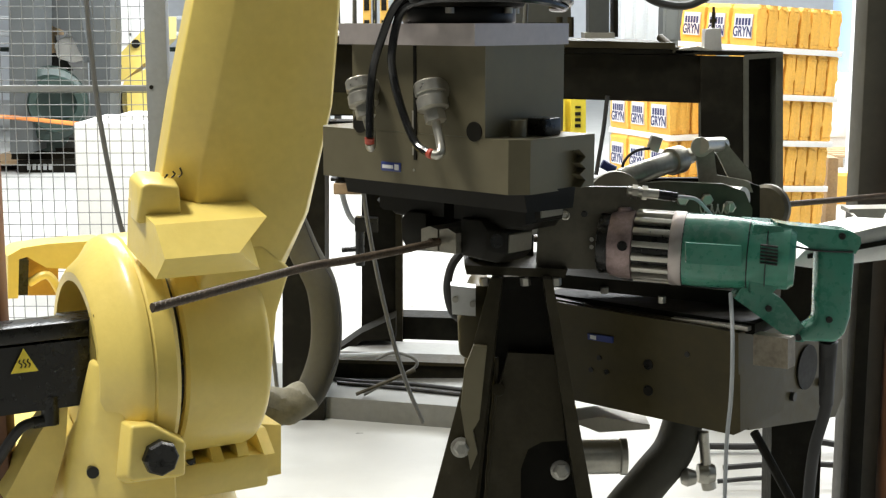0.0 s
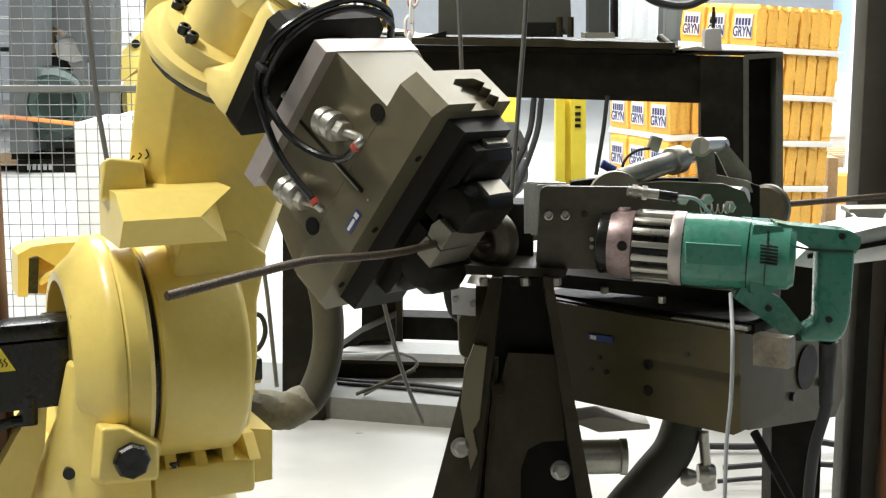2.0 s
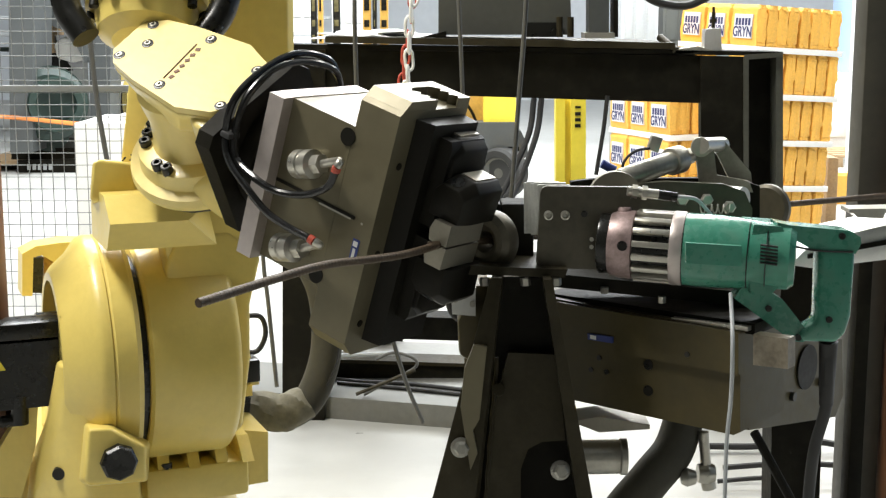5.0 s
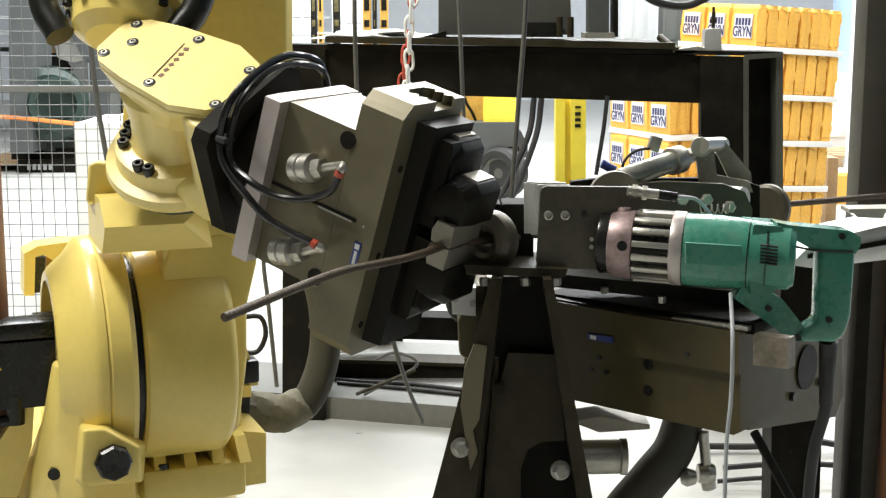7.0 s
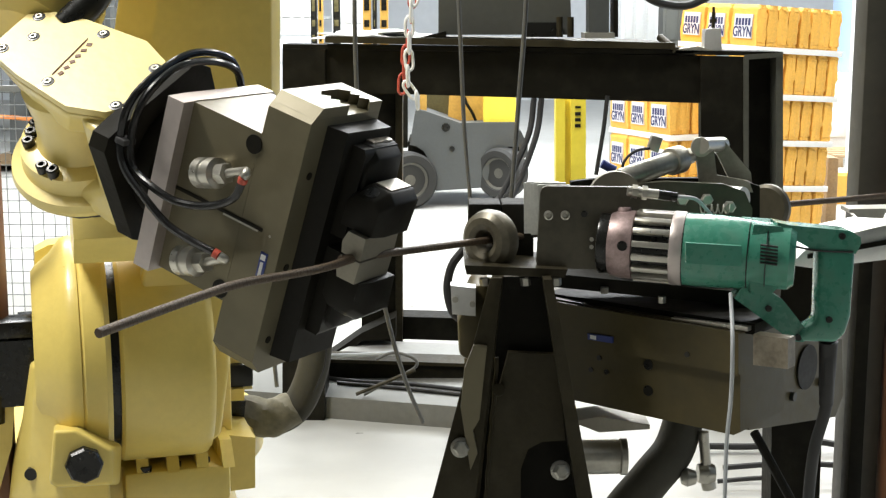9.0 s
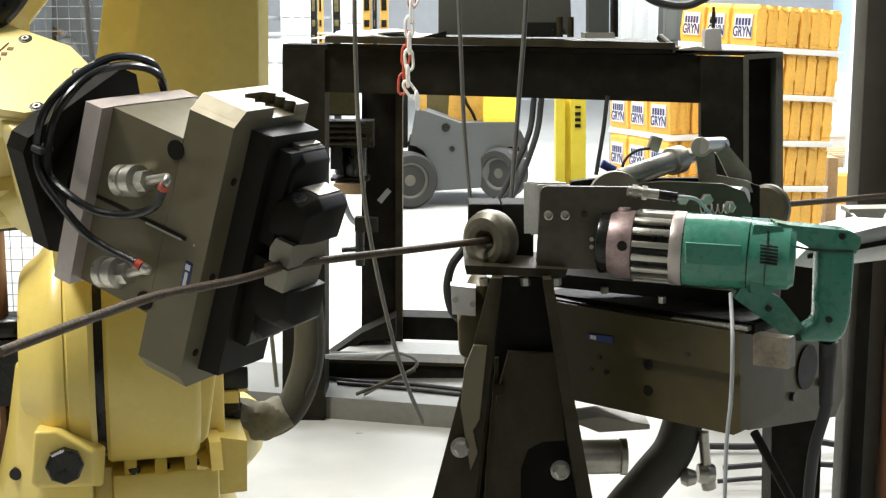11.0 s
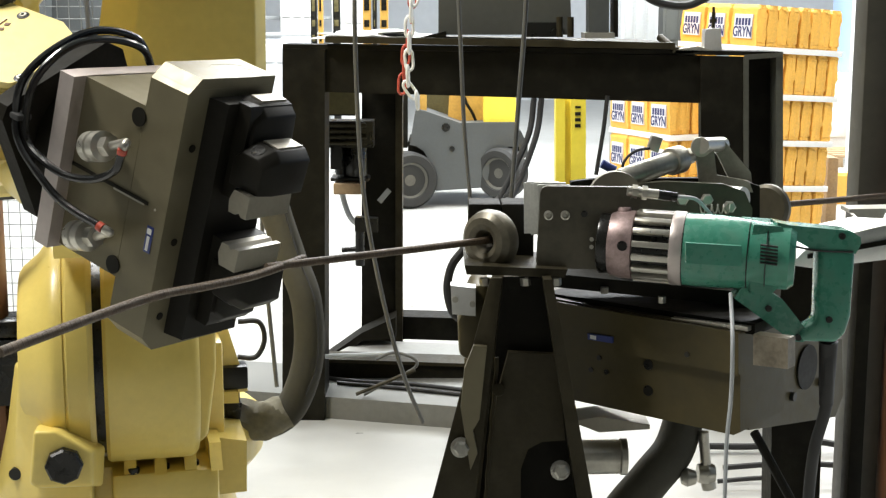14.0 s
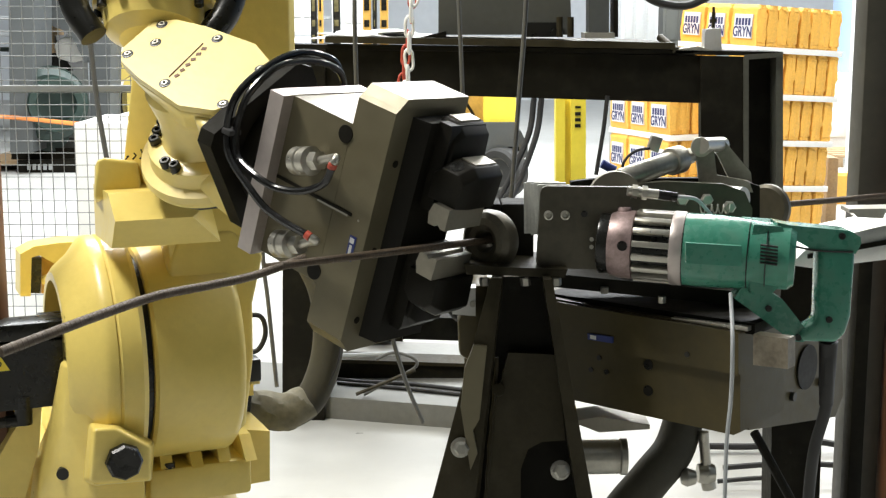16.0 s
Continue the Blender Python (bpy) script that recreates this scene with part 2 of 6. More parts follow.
def loft(sections, axis="y", bevel=0.006, seg=2):
    """Outlines of equal length at places along an axis, joined into a skin."""
    bm = bmesh.new()
    k = "xyz".index(axis)
    rings = []
    for outline, d in sections:
        ring = []
        for p in outline:
            v = list(p)
            v.insert(k, d)
            ring.append(bm.verts.new(v))
        rings.append(ring)
    for p, q in zip(rings, rings[1:]):
        for i in range(len(p)):
            j = (i + 1) % len(p)
            bm.faces.new((p[i], p[j], q[j], q[i]))
    bm.faces.new(rings[0][::-1])
    bm.faces.new(rings[-1])
    bmesh.ops.recalc_face_normals(bm, faces=bm.faces)
    return tidy(bm, bevel, seg)


def screw(at, direction, r, length=0.012):
    """Socket-head screw that stands proud of its seat."""
    d = Vector(direction).normalized()
    a = Vector(at)
    return lathe([(0, r), (length * 0.85, r), (length, r * 0.85), (length, r * 0.5), (length * 0.4, r * 0.45)], a, d, 14)


# ---- robot ----
J1X, J1Y, J2Z, J2OUT, YAW = -0.913, 3.538, 0.719, 0.40, 23.7
robot = thing("industrial_robot", (J1X, J1Y, 0), "yellow six-axis industrial robot working beside a bar clamp", "robot")
on_turret, on_arm, on_grip = [], [], []


def turret_pose(turn):
    return pose(0, 0, 0, 0, 0, YAW + turn) @ Matrix.Translation((0, -J2OUT, J2Z))


def arm_pose(turn, lean):
    return turret_pose(turn) @ pose(0, 0, 0, -lean)


part("base", lathe([(0.0, 0.46), (0.06, 0.46), (0.08, 0.37), (0.3, 0.33), (0.34, 0.36)], (0, 0, 0), (0, 0, 1), 56), YELLOW, robot)


def turret_part(name, bm, material, label="", parent=None):
    ob = part(name, bm, material, parent or robot, label)
    if parent is None:
        on_turret.append(ob)
    return ob


turret = turret_part("turret", join(
    turned(lathe([(0.0, 0.35), (0.0, 0.41), (0.02, 0.425), (0.10, 0.425), (0.12, 0.40), (0.12, 0.30)], (0, 0, 0), (0, 0, 1), 64), Matrix.Translation((0, J2OUT, 0.345 - J2Z))),
    lathe([(-0.168, 0.183), (-0.168, 0.203), (-0.158, 0.217), (-0.125, 0.245), (-0.10, 0.278), (-0.085, 0.284), (-0.07, 0.284), (-0.07, 0.20), (-0.168, 0.183)], (0, 0, 0), (1, 0, 0), 64),
    lathe([(-0.075, 0.2), (-0.075, 0.275), (-0.062, 0.285), (-0.018, 0.285), (-0.006, 0.275), (-0.006, 0.0)], (0, 0, 0), (1, 0, 0), 64),
    loft([([(-0.165, 0.02), (-0.165, -0.16), (-0.170, -0.36), (0.40, -0.36), (0.30, -0.15), (0.225, 0.02), (0.17, -0.10), (-0.17, -0.10)], -0.166),
          ([(-0.205, 0.02), (-0.205, -0.16), (-0.210, -0.36), (0.42, -0.36), (0.30, -0.15), (0.235, 0.02), (0.17, -0.10), (-0.17, -0.10)], -0.08),
          ([(-0.20, 0.02), (-0.21, -0.16), (-0.235, -0.36), (0.42, -0.36), (0.26, -0.15), (0.2, 0.02), (0.15, -0.10), (-0.15, -0.10)], -0.02)], "x", 0.012, 3),
    loft([([(-0.25, -0.11), (-0.187, -0.178), (-0.11, -0.245), (-0.02, -0.27), (-0.02, 0.0), (-0.25, 0.0)], -0.38),
          ([(-0.228, -0.11), (-0.187, -0.174), (-0.12, -0.235), (-0.02, -0.26), (-0.02, 0.0), (-0.228, 0.0)], -0.23),
          ([(-0.200, -0.13), (-0.180, -0.182), (-0.128, -0.228), (-0.02, -0.25), (-0.02, -0.1), (-0.200, -0.1)], -0.11),
          ([(-0.176, -0.17), (-0.170, -0.196), (-0.130, -0.226), (-0.02, -0.24), (-0.02, -0.14), (-0.176, -0.14)], 0.03)], "z", 0.010, 3),
    prism([(0.03, -0.28), (0.247, -0.285), (0.249, -0.222), (0.346, -0.240), (0.343, -0.37), (0.207, -0.375), (0.03, -0.36)], 0.0, 0.34, "y", 0.006),
    box(0.02, 0.27, -0.1, 0.42, -0.36, -0.27, 0.012)), YELLOW)
turret_part("hub", rod((-0.008, 0, 0), (0.014, 0, 0), 0.235, 56), BLACKP)
# Added ribs and bolts break up the smooth casting, in place of its shadows.
for k, (x, h) in enumerate(((0.05, 0.075), (0.12, 0.06), (0.19, 0.07), (0.25, 0.05))):
    turret_part("casting_rib", prism([(-0.10 - 0.02 * (k % 2), -0.27), (-0.06, -0.27 + h), (0.05, -0.27 + h), (0.12, -0.27)], x, x + 0.028, "x", 0.006), YELLOW, "", turret)
for k in range(3):
    turret_part("seat_bolt", lathe([(0, 0.016), (0.012, 0.016), (0.014, 0.012), (0.014, 0.007), (0.008, 0.006)], (0.07 + 0.07 * k, -0.085 + 0.012 * k, -0.272), (0, 0, 1), 12), BLACKP, "black socket-head bolt", turret)
boss = turret_part("plug_boss", loft([([(-0.136, -0.087), (-0.090, -0.089), (-0.015, -0.141), (-0.018, -0.218), (-0.138, -0.212), (-0.149, -0.200)], -0.315), ([(-0.132, -0.099), (-0.068, -0.104), (0.013, -0.160), (0.004, -0.253), (-0.126, -0.248), (-0.150, -0.231)], -0.22)], "y", 0.008, 3), YELLOW)
px_, pz_ = [(-0.075, -0.166)][0]
turret_part("plug", lathe([(0, 0.041), (0.014, 0.040), (0.02, 0.035), (0.02, 0.02), (0.017, 0.0)], (px_, -0.316, pz_), (0, -1, 0), 8), BLACKP, "black hexagonal rubber plug", boss)
turret_part("bolt_hole", rod((-0.188, -0.182, -0.223), (-0.184, -0.165, -0.223), 0.014, 18), BLACKP, "dark open bolt hole", turret)
# rear frame of the turret beside the motor
turret_part("side_bracket", prism([(-0.161, 0.009), (-0.155, 0.13), (-0.117, 0.149), (-0.047, 0.155), (0.12, 0.153), (0.116, 0.062), (-0.05, 0.087), (-0.103, 0.123), (-0.125, 0.118), (-0.133, 0.007)], 0.74, 0.86, "y", 0.01, 2), YELLOW)
turret_part("bracket_connector", prism([(-0.125, 0.115), (-0.097, 0.113), (-0.105, 0.012), (-0.133, 0.015)], 0.745, 0.82, "y", 0.004), BLACKP, "black connector block")
turret_part("rear_panel", prism([(-0.09, 0.108), (-0.0, 0.118), (-0.006, -0.007), (-0.095, 0.001)], 0.80, 0.83, "y", 0.006), ORANGEY, "worn orange-yellow rear panel")
turret_part("panel_hose", hose([(-0.097, 0.76, 0.045), (-0.047, 0.74, 0.065), (-0.007, 0.74, -0.005)], 0.012, 10), YELLOW, "yellow cable loop")
turret_part("lower_bracket", prism([(-0.367, -0.280), (-0.286, -0.143), (-0.234, -0.072), (-0.215, -0.074), (-0.226, -0.177), (-0.263, -0.295)], -0.1, 0.0, "y", 0.008, 2), YELLOW)
motor = turret_part("servo_motor", join(
    prism([(-0.115, 0.07), (-0.115, -0.082), (0.10, -0.082), (0.10, 0.08), (-0.06, 0.10)], -0.62, -0.10, "x", 0.012, 2),
    box(-0.62, -0.13, -0.12, -0.03, 0.075, 0.115, 0.008),
    rod((-0.2, 0.0, 0.0), (-0.02, 0.0, 0.0), 0.11, 32)), BLACKP, "black servo motor with a heat warning sticker")
sx_, sz_ = [(-0.313, 0.036)][0]
sticker = turret_part("warning_sticker", prism([(sx_ - 0.030, sz_ - 0.024), (sx_ + 0.030, sz_ - 0.024), (sx_, sz_ + 0.030)], -0.1225, -0.1195, "y", 0.001), SICKY, "yellow triangular heat warning sticker", motor)
for k in (-0.009, 0.0, 0.009):
    turret_part("mark", hose([(sx_ + k, -0.124, sz_ - 0.013), (sx_ + k + 0.003, -0.124, sz_ - 0.006), (sx_ + k - 0.003, -0.124, sz_), (sx_ + k, -0.124, sz_ + 0.006)], 0.0014, 6, 4), BLACKP, "", motor)
turret_part("motor_connector", join(rod((-0.255, -0.100, -0.054), (-0.258, -0.100, -0.120), 0.02, 16), rod((-0.248, -0.100, -0.110), (-0.297, -0.100, -0.112), 0.014, 16)), BLACKP, "", motor)
turret_part("motor_cable", hose([(-0.285, -0.100, -0.110), (-0.328, -0.100, -0.124), (-0.384, -0.050, -0.225)], 0.012), RUBBER, "", motor)
# cable outlet behind the arm and its canvas sleeve
outlet = turret_part("cable_outlet", join(box(0.22, 0.297, 0.05, 0.34, -0.27, 0.0, 0.008), prism([(0.290, 0.05), (0.312, 0.034), (0.366, -0.156), (0.290, -0.161)], 0.15, 0.17, "y", 0.004)), YPALE, "pale yellow cable outlet panel")
turret_part("outlet_clip", prism([(0.299, -0.146), (0.339, -0.147), (0.339, -0.177), (0.299, -0.176)], 0.12, 0.149, "y", 0.003), YELLOW, "", outlet)
turret_part("outlet_gland", prism([(0.298, -0.186), (0.352, -0.196), (0.342, -0.282), (0.298, -0.282)], 0.185, 0.30, "y", 0.006), BLACKP, "black cable gland", outlet)
turret_part("connector", join(box(0.30, 0.365, 0.13, 0.20, -0.145, -0.085, 0.006), rod((0.33, 0.165, -0.15), (0.33, 0.165, -0.19), 0.016, 16)), BLACKP, "black cable connector", outlet)
sleeve = turret_part("sleeve", hose([(0.324, 0.260, -0.246), (0.381, 0.240, -0.252), (0.445, 0.220, -0.270), (0.526, 0.220, -0.232), (0.576, 0.220, -0.103), (0.577, 0.240, 0.050), (0.543, 0.300, 0.167), (0.501, 0.360, 0.333), (0.485, 0.400, 0.531)], 0.044, 14, 8, 0.85), CANVAS, "grey canvas cable sleeve")
cuff_mesh = hose([(0.330, 0.255, -0.240), (0.385, 0.235, -0.246), (0.445, 0.215, -0.262), (0.515, 0.212, -0.235)], 0.050, 20, 9, 0.9)
for v in cuff_mesh.verts:
    u = v.co.x * 46 + v.co.z * 40 + 9 * v.co.y
    v.co += Vector((0.2, -0.6, 0.8)) * (0.0052 * math.sin(u) + 0.0030 * math.sin(2.7 * u + 1 + 60 * v.co.y))
turret_part("cuff", cuff_mesh, CUFF, "wrinkled pale canvas cuff", sleeve)
turret_part("sleeve_seam", hose([(0.560, 0.166, -0.185), (0.592, 0.166, -0.10), (0.594, 0.188, 0.05), (0.560, 0.25, 0.167), (0.519, 0.31, 0.333)], 0.0025, 6), RUBBER, "", sleeve)
turret_part("loop_hose", hose([(0.357, 0.300, -0.006), (0.412, 0.300, -0.010), (0.426, 0.300, -0.059), (0.402, 0.300, -0.104), (0.354, 0.300, -0.102)], 0.007), RUBBER, "", outlet)


def arm_part(name, bm, material, label="", parent=None):
    ob = part(name, bm, material, parent or robot, label)
    if parent is None:
        on_arm.append(ob)
    return ob


LOW_ARM = [(0.071, 0.225), (0.077, 0.063), (0.072, -0.053), (0.063, -0.163), (0.077, -0.179), (0.224, -0.185), (0.244, -0.170), (0.266, -0.007), (0.268, 0.126), (0.296, 0.238), (0.221, 0.301), (0.098, 0.298)]
arm = arm_part("lower_arm", join(
    loft([([(0.145, 1.245), (0.124, 0.847), (0.107, 0.749), (0.058, 0.456), (0.066, 0.335), (0.086, 0.167), (0.129, 0.134), (0.237, 0.179), (0.324, 0.370), (0.370, 0.627), (0.370, 0.848), (0.363, 1.260)], -0.15),
          ([(0.105, 1.238), (0.052, 0.886), (0.018, 0.676), (-0.011, 0.457), (0.054, 0.332), (0.089, 0.146)] + [(0.138, 0.103), (0.269, 0.139), (0.357, 0.360), (0.398, 0.620), (0.399, 0.844), (0.391, 1.260)], -0.10),
          ([(0.138, 1.231), (0.078, 0.864), (0.039, 0.632), (0.013, 0.425), (0.091, 0.287), (0.134, 0.093)] + [(0.138, 0.103), (0.269, 0.139), (0.348, 0.361), (0.392, 0.621), (0.397, 0.844), (0.389, 1.260)], 0.02),
          ([(0.194, 1.228), (0.131, 0.850), (0.099, 0.611), (0.079, 0.396), (0.149, 0.254), (0.172, 0.057)] + [(0.152, 0.101), (0.254, 0.140), (0.327, 0.363), (0.365, 0.622), (0.368, 0.844), (0.362, 1.258)], 0.10)], "y", 0.012, 3),
    lathe([(0.014, 0.10), (0.014, 0.250), (0.022, 0.256), (0.205, 0.256), (0.216, 0.252), (0.224, 0.242), (0.226, 0.1)], (0, 0, 0), (1, 0, 0), 64),
    loft([(LOW_ARM, -0.156), (LOW_ARM, -0.14), ([(x * 0.98, z * 1.03) for x, z in LOW_ARM], 0.16)], "y", 0.014, 3)), YELLOW)
ledge = prism([(-0.08, 0.415), (-0.266, 0.415), (-0.338, 0.364), (-0.284, 0.298), (-0.08, 0.298)], -0.077, 0.088, "x", 0.006)
for v in ledge.verts:
    if v.co.x > 0:
        v.co.x += min(0.09, 1.35 * (v.co.y + 0.338))
arm_part("ledge", ledge, YELLOW)
arm_part("stop_block", loft([([(-0.097, 0.397), (-0.087, 0.481), (-0.072, 0.486), (-0.002, 0.475), (0.007, 0.386)], -0.2), ([(-0.068, 0.360), (-0.068, 0.454), (-0.049, 0.470), (0.033, 0.457), (0.047, 0.349)], -0.05)], "y", 0.008, 3), YELLOW)
mx_, mz_ = [(0.036, 0.480)][0]
arm_part("marking", join(*[hose([(mx_ - 0.045 + 0.016 * k, -0.128 + 0.0 * k, mz_ + 0.008 * ((k * 7) % 3 - 1) + 0.006), (mx_ - 0.040 + 0.016 * k, -0.128, mz_), (mx_ - 0.048 + 0.016 * k, -0.128, mz_ - 0.008)], 0.0018, 6, 3) for k in range(5)]), BLACKP, "hand-drawn black marker strokes")

# ---- gripper: x towards the fingers, y along the jaw travel, z along the bar ----
gripper = thing("robot_gripper", (0, 0, 0), "burnished steel parallel gripper on the robot flange, with hoses", "gripper")
part("mounting_plate", prism([(-0.163, 0.05), (-0.163, 0.088), (0.155, 0.088), (0.157, 0.05), (0.157, -0.16), (0.13, -0.195), (-0.14, -0.195), (-0.163, -0.16)], -0.383, -0.347, "x", 0.003), PINKPL, gripper, "pinkish milled steel mounting plate")
body_rear = part("rear_body", prism([(-0.158, 0.0612), (0.155, 0.0612), (0.155, -0.15), (-0.158, -0.15)], -0.347, -0.1965, "x", 0.0015), OXIDE, gripper)
front_body = part("front_body", prism([(-0.238, 0.061), (0.205, 0.061), (0.213, 0.053), (0.213, -0.14), (-0.265, -0.14), (-0.265, 0.034)], -0.196, -0.106, "x", 0.0015), OXIDE, gripper)
# the end of the body is cut out in teeth for the rack of the upper jaw
NOTCH = [(-0.106, -0.040), (-0.118, -0.026), (-0.128, -0.042), (-0.138, -0.026), (-0.148, -0.042), (-0.158, -0.026), (-0.172, -0.046), (-0.172, -0.096), (-0.158, -0.116), (-0.148, -0.100), (-0.138, -0.116), (-0.128, -0.100), (-0.118, -0.116), (-0.106, -0.102)]
part("end_cap", loft([([(-0.196, 0.053), (-0.106, 0.053)] + NOTCH + [(-0.106, -0.14), (-0.196, -0.14)], 0.2132), ([(-0.196, 0.036), (-0.106, 0.036)] + NOTCH + [(-0.106, -0.14), (-0.196, -0.14)], 0.231)], "y", 0.0), OXIDE, front_body, "end of the body with a toothed cut-out")
part("slide_bed", prism([(-0.106, 0.012), (-0.070, 0.002), (-0.066, -0.125), (-0.106, -0.132)], -0.236, 0.198, "y", 0.003), JAWST, gripper, "blackened slide bed of the jaws")
for y in (-0.20, -0.06, 0.11):
    part("bed_screw", rod((-0.106, y, 0.030), (-0.1045, y, 0.030), 0.007, 14), JAWST, front_body)
for y in (0.132, -0.139):
    part("bore", rod((-0.206, y, 0.056), (-0.206, y, 0.0632), 0.0165, 28), JAWST, body_rear, "dark open bore")
part("slot", prism([(-0.346, -0.006), (-0.346, 0.000), (-0.150, 0.000), (-0.150, -0.006)], 0.0612, 0.0632, "z", 0.0005), JAWST, body_rear, "narrow dark gap between the body halves")
# Thin bright bar that paints the reflection inside the gap.
part("gap_glint", prism([(-0.235, -0.009), (-0.235, -0.0055), (-0.158, -0.0055), (-0.158, -0.009)], 0.0612, 0.0634, "z", 0.0005), BRIGHT, body_rear, "bright strip painted as a glint in the gap")
part("pin_hole", rod((-0.132, -0.007, 0.060), (-0.132, -0.007, 0.0618), 0.0025, 10), BRIGHT, front_body)
logo = part("logo_plate", turned(box(-0.008, 0.008, -0.024, 0.024, 0.0, 0.002, 0.002), Matrix.Translation((-0.134, -0.062, 0.0608))), BLUE, front_body, "small blue plate with a pale mark")
part("mark", turned(join(box(-0.005, 0.005, 0.010, 0.02, 0.002, 0.003, 0), box(-0.003, 0.003, -0.02, 0.006, 0.002, 0.003, 0)), Matrix.Translation((-0.134, -0.062, 0.0608))), WHITEP, front_body, "pale mark")
part("port_plug", rod((-0.224, 0.175, 0.0), (-0.196, 0.175, 0.0), 0.014, 20), OXIDE, front_body, "dull steel port plug")
part("sensor_block", box(-0.226, -0.196, 0.165, 0.205, -0.08, -0.035, 0.004), BLACKP, front_body, "black sensor block")


def fitting(y, bend, tip, end):
    """Round hose coupling with an elbow."""
    f = part("hose_coupling", join(lathe([(0, 0.024), (0.003, 0.0265), (0.020, 0.0265), (0.022, 0.0235), (0.027, 0.0235), (0.029, 0.0265), (0.047, 0.0265), (0.050, 0.016), (0.066, 0.016), (0.068, 0.012)], (-0.286, y + 0.002, 0.086), (1, 0.40, 0.16), 28), rod((-0.272, y + 0.008, 0.045), (-0.272, y + 0.008, 0.086), 0.019, 24)), BRIGHT, gripper, "bright threaded hose coupling")
    start = Vector((-0.286, y + 0.002, 0.086)) + Vector((1, 0.40, 0.16)).normalized() * 0.066
    part("hexagon", rod(start - Vector((0.012, 0.005, 0.002)), start + Vector((0.004, 0.002, 0)), 0.0185, 6), BRIGHT, f)
    part("elbow", hose([start, *bend, tip], 0.0078, 12, 5), BRIGHT, f)
    part("collar", rod(tip, end, 0.0084, 14), RED, f, "red release collar")
    return f


fitting(0.049, [(-0.190, 0.094, 0.104), (-0.174, 0.102, 0.112), (-0.169, 0.100, 0.118)], (-0.170, 0.093, 0.121), (-0.171, 0.084, 0.120))
fitting(-0.116, [(-0.192, -0.068, 0.104), (-0.176, -0.060, 0.112), (-0.172, -0.055, 0.119)], (-0.180, -0.052, 0.124), (-0.190, -0.050, 0.126))
part("upper_hose", hose([(-0.171, 0.084, 0.120), (-0.186, 0.048, 0.115), (-0.235, 0.014, 0.110), (-0.292, -0.002, 0.115), (-0.337, 0.004, 0.125), (-0.400, 0.018, 0.118), (-0.420, 0.060, 0.116), (-0.424, 0.127, 0.103), (-0.424, 0.181, 0.044), (-0.420, 0.197, -0.035), (-0.410, 0.179, -0.118), (-0.41, 0.12, -0.16)], 0.0072, 10), HOSE, gripper, "glossy black air hose")
part("lower_hose", hose([(-0.190, -0.050, 0.126), (-0.249, -0.052, 0.122), (-0.306, -0.046, 0.120), (-0.352, -0.018, 0.130), (-0.408, 0.012, 0.128), (-0.434, 0.052, 0.125), (-0.438, 0.121, 0.118), (-0.436, 0.175, 0.063), (-0.434, 0.208, -0.022), (-0.42, 0.196, -0.109), (-0.41, 0.14, -0.15)], 0.0072, 10), HOSE, gripper, "glossy black air hose")
part("tie_clip", box(-0.440, -0.416, 0.052, 0.064, 0.104, 0.136, 0.004), RUBBER, gripper, "black hose clip")


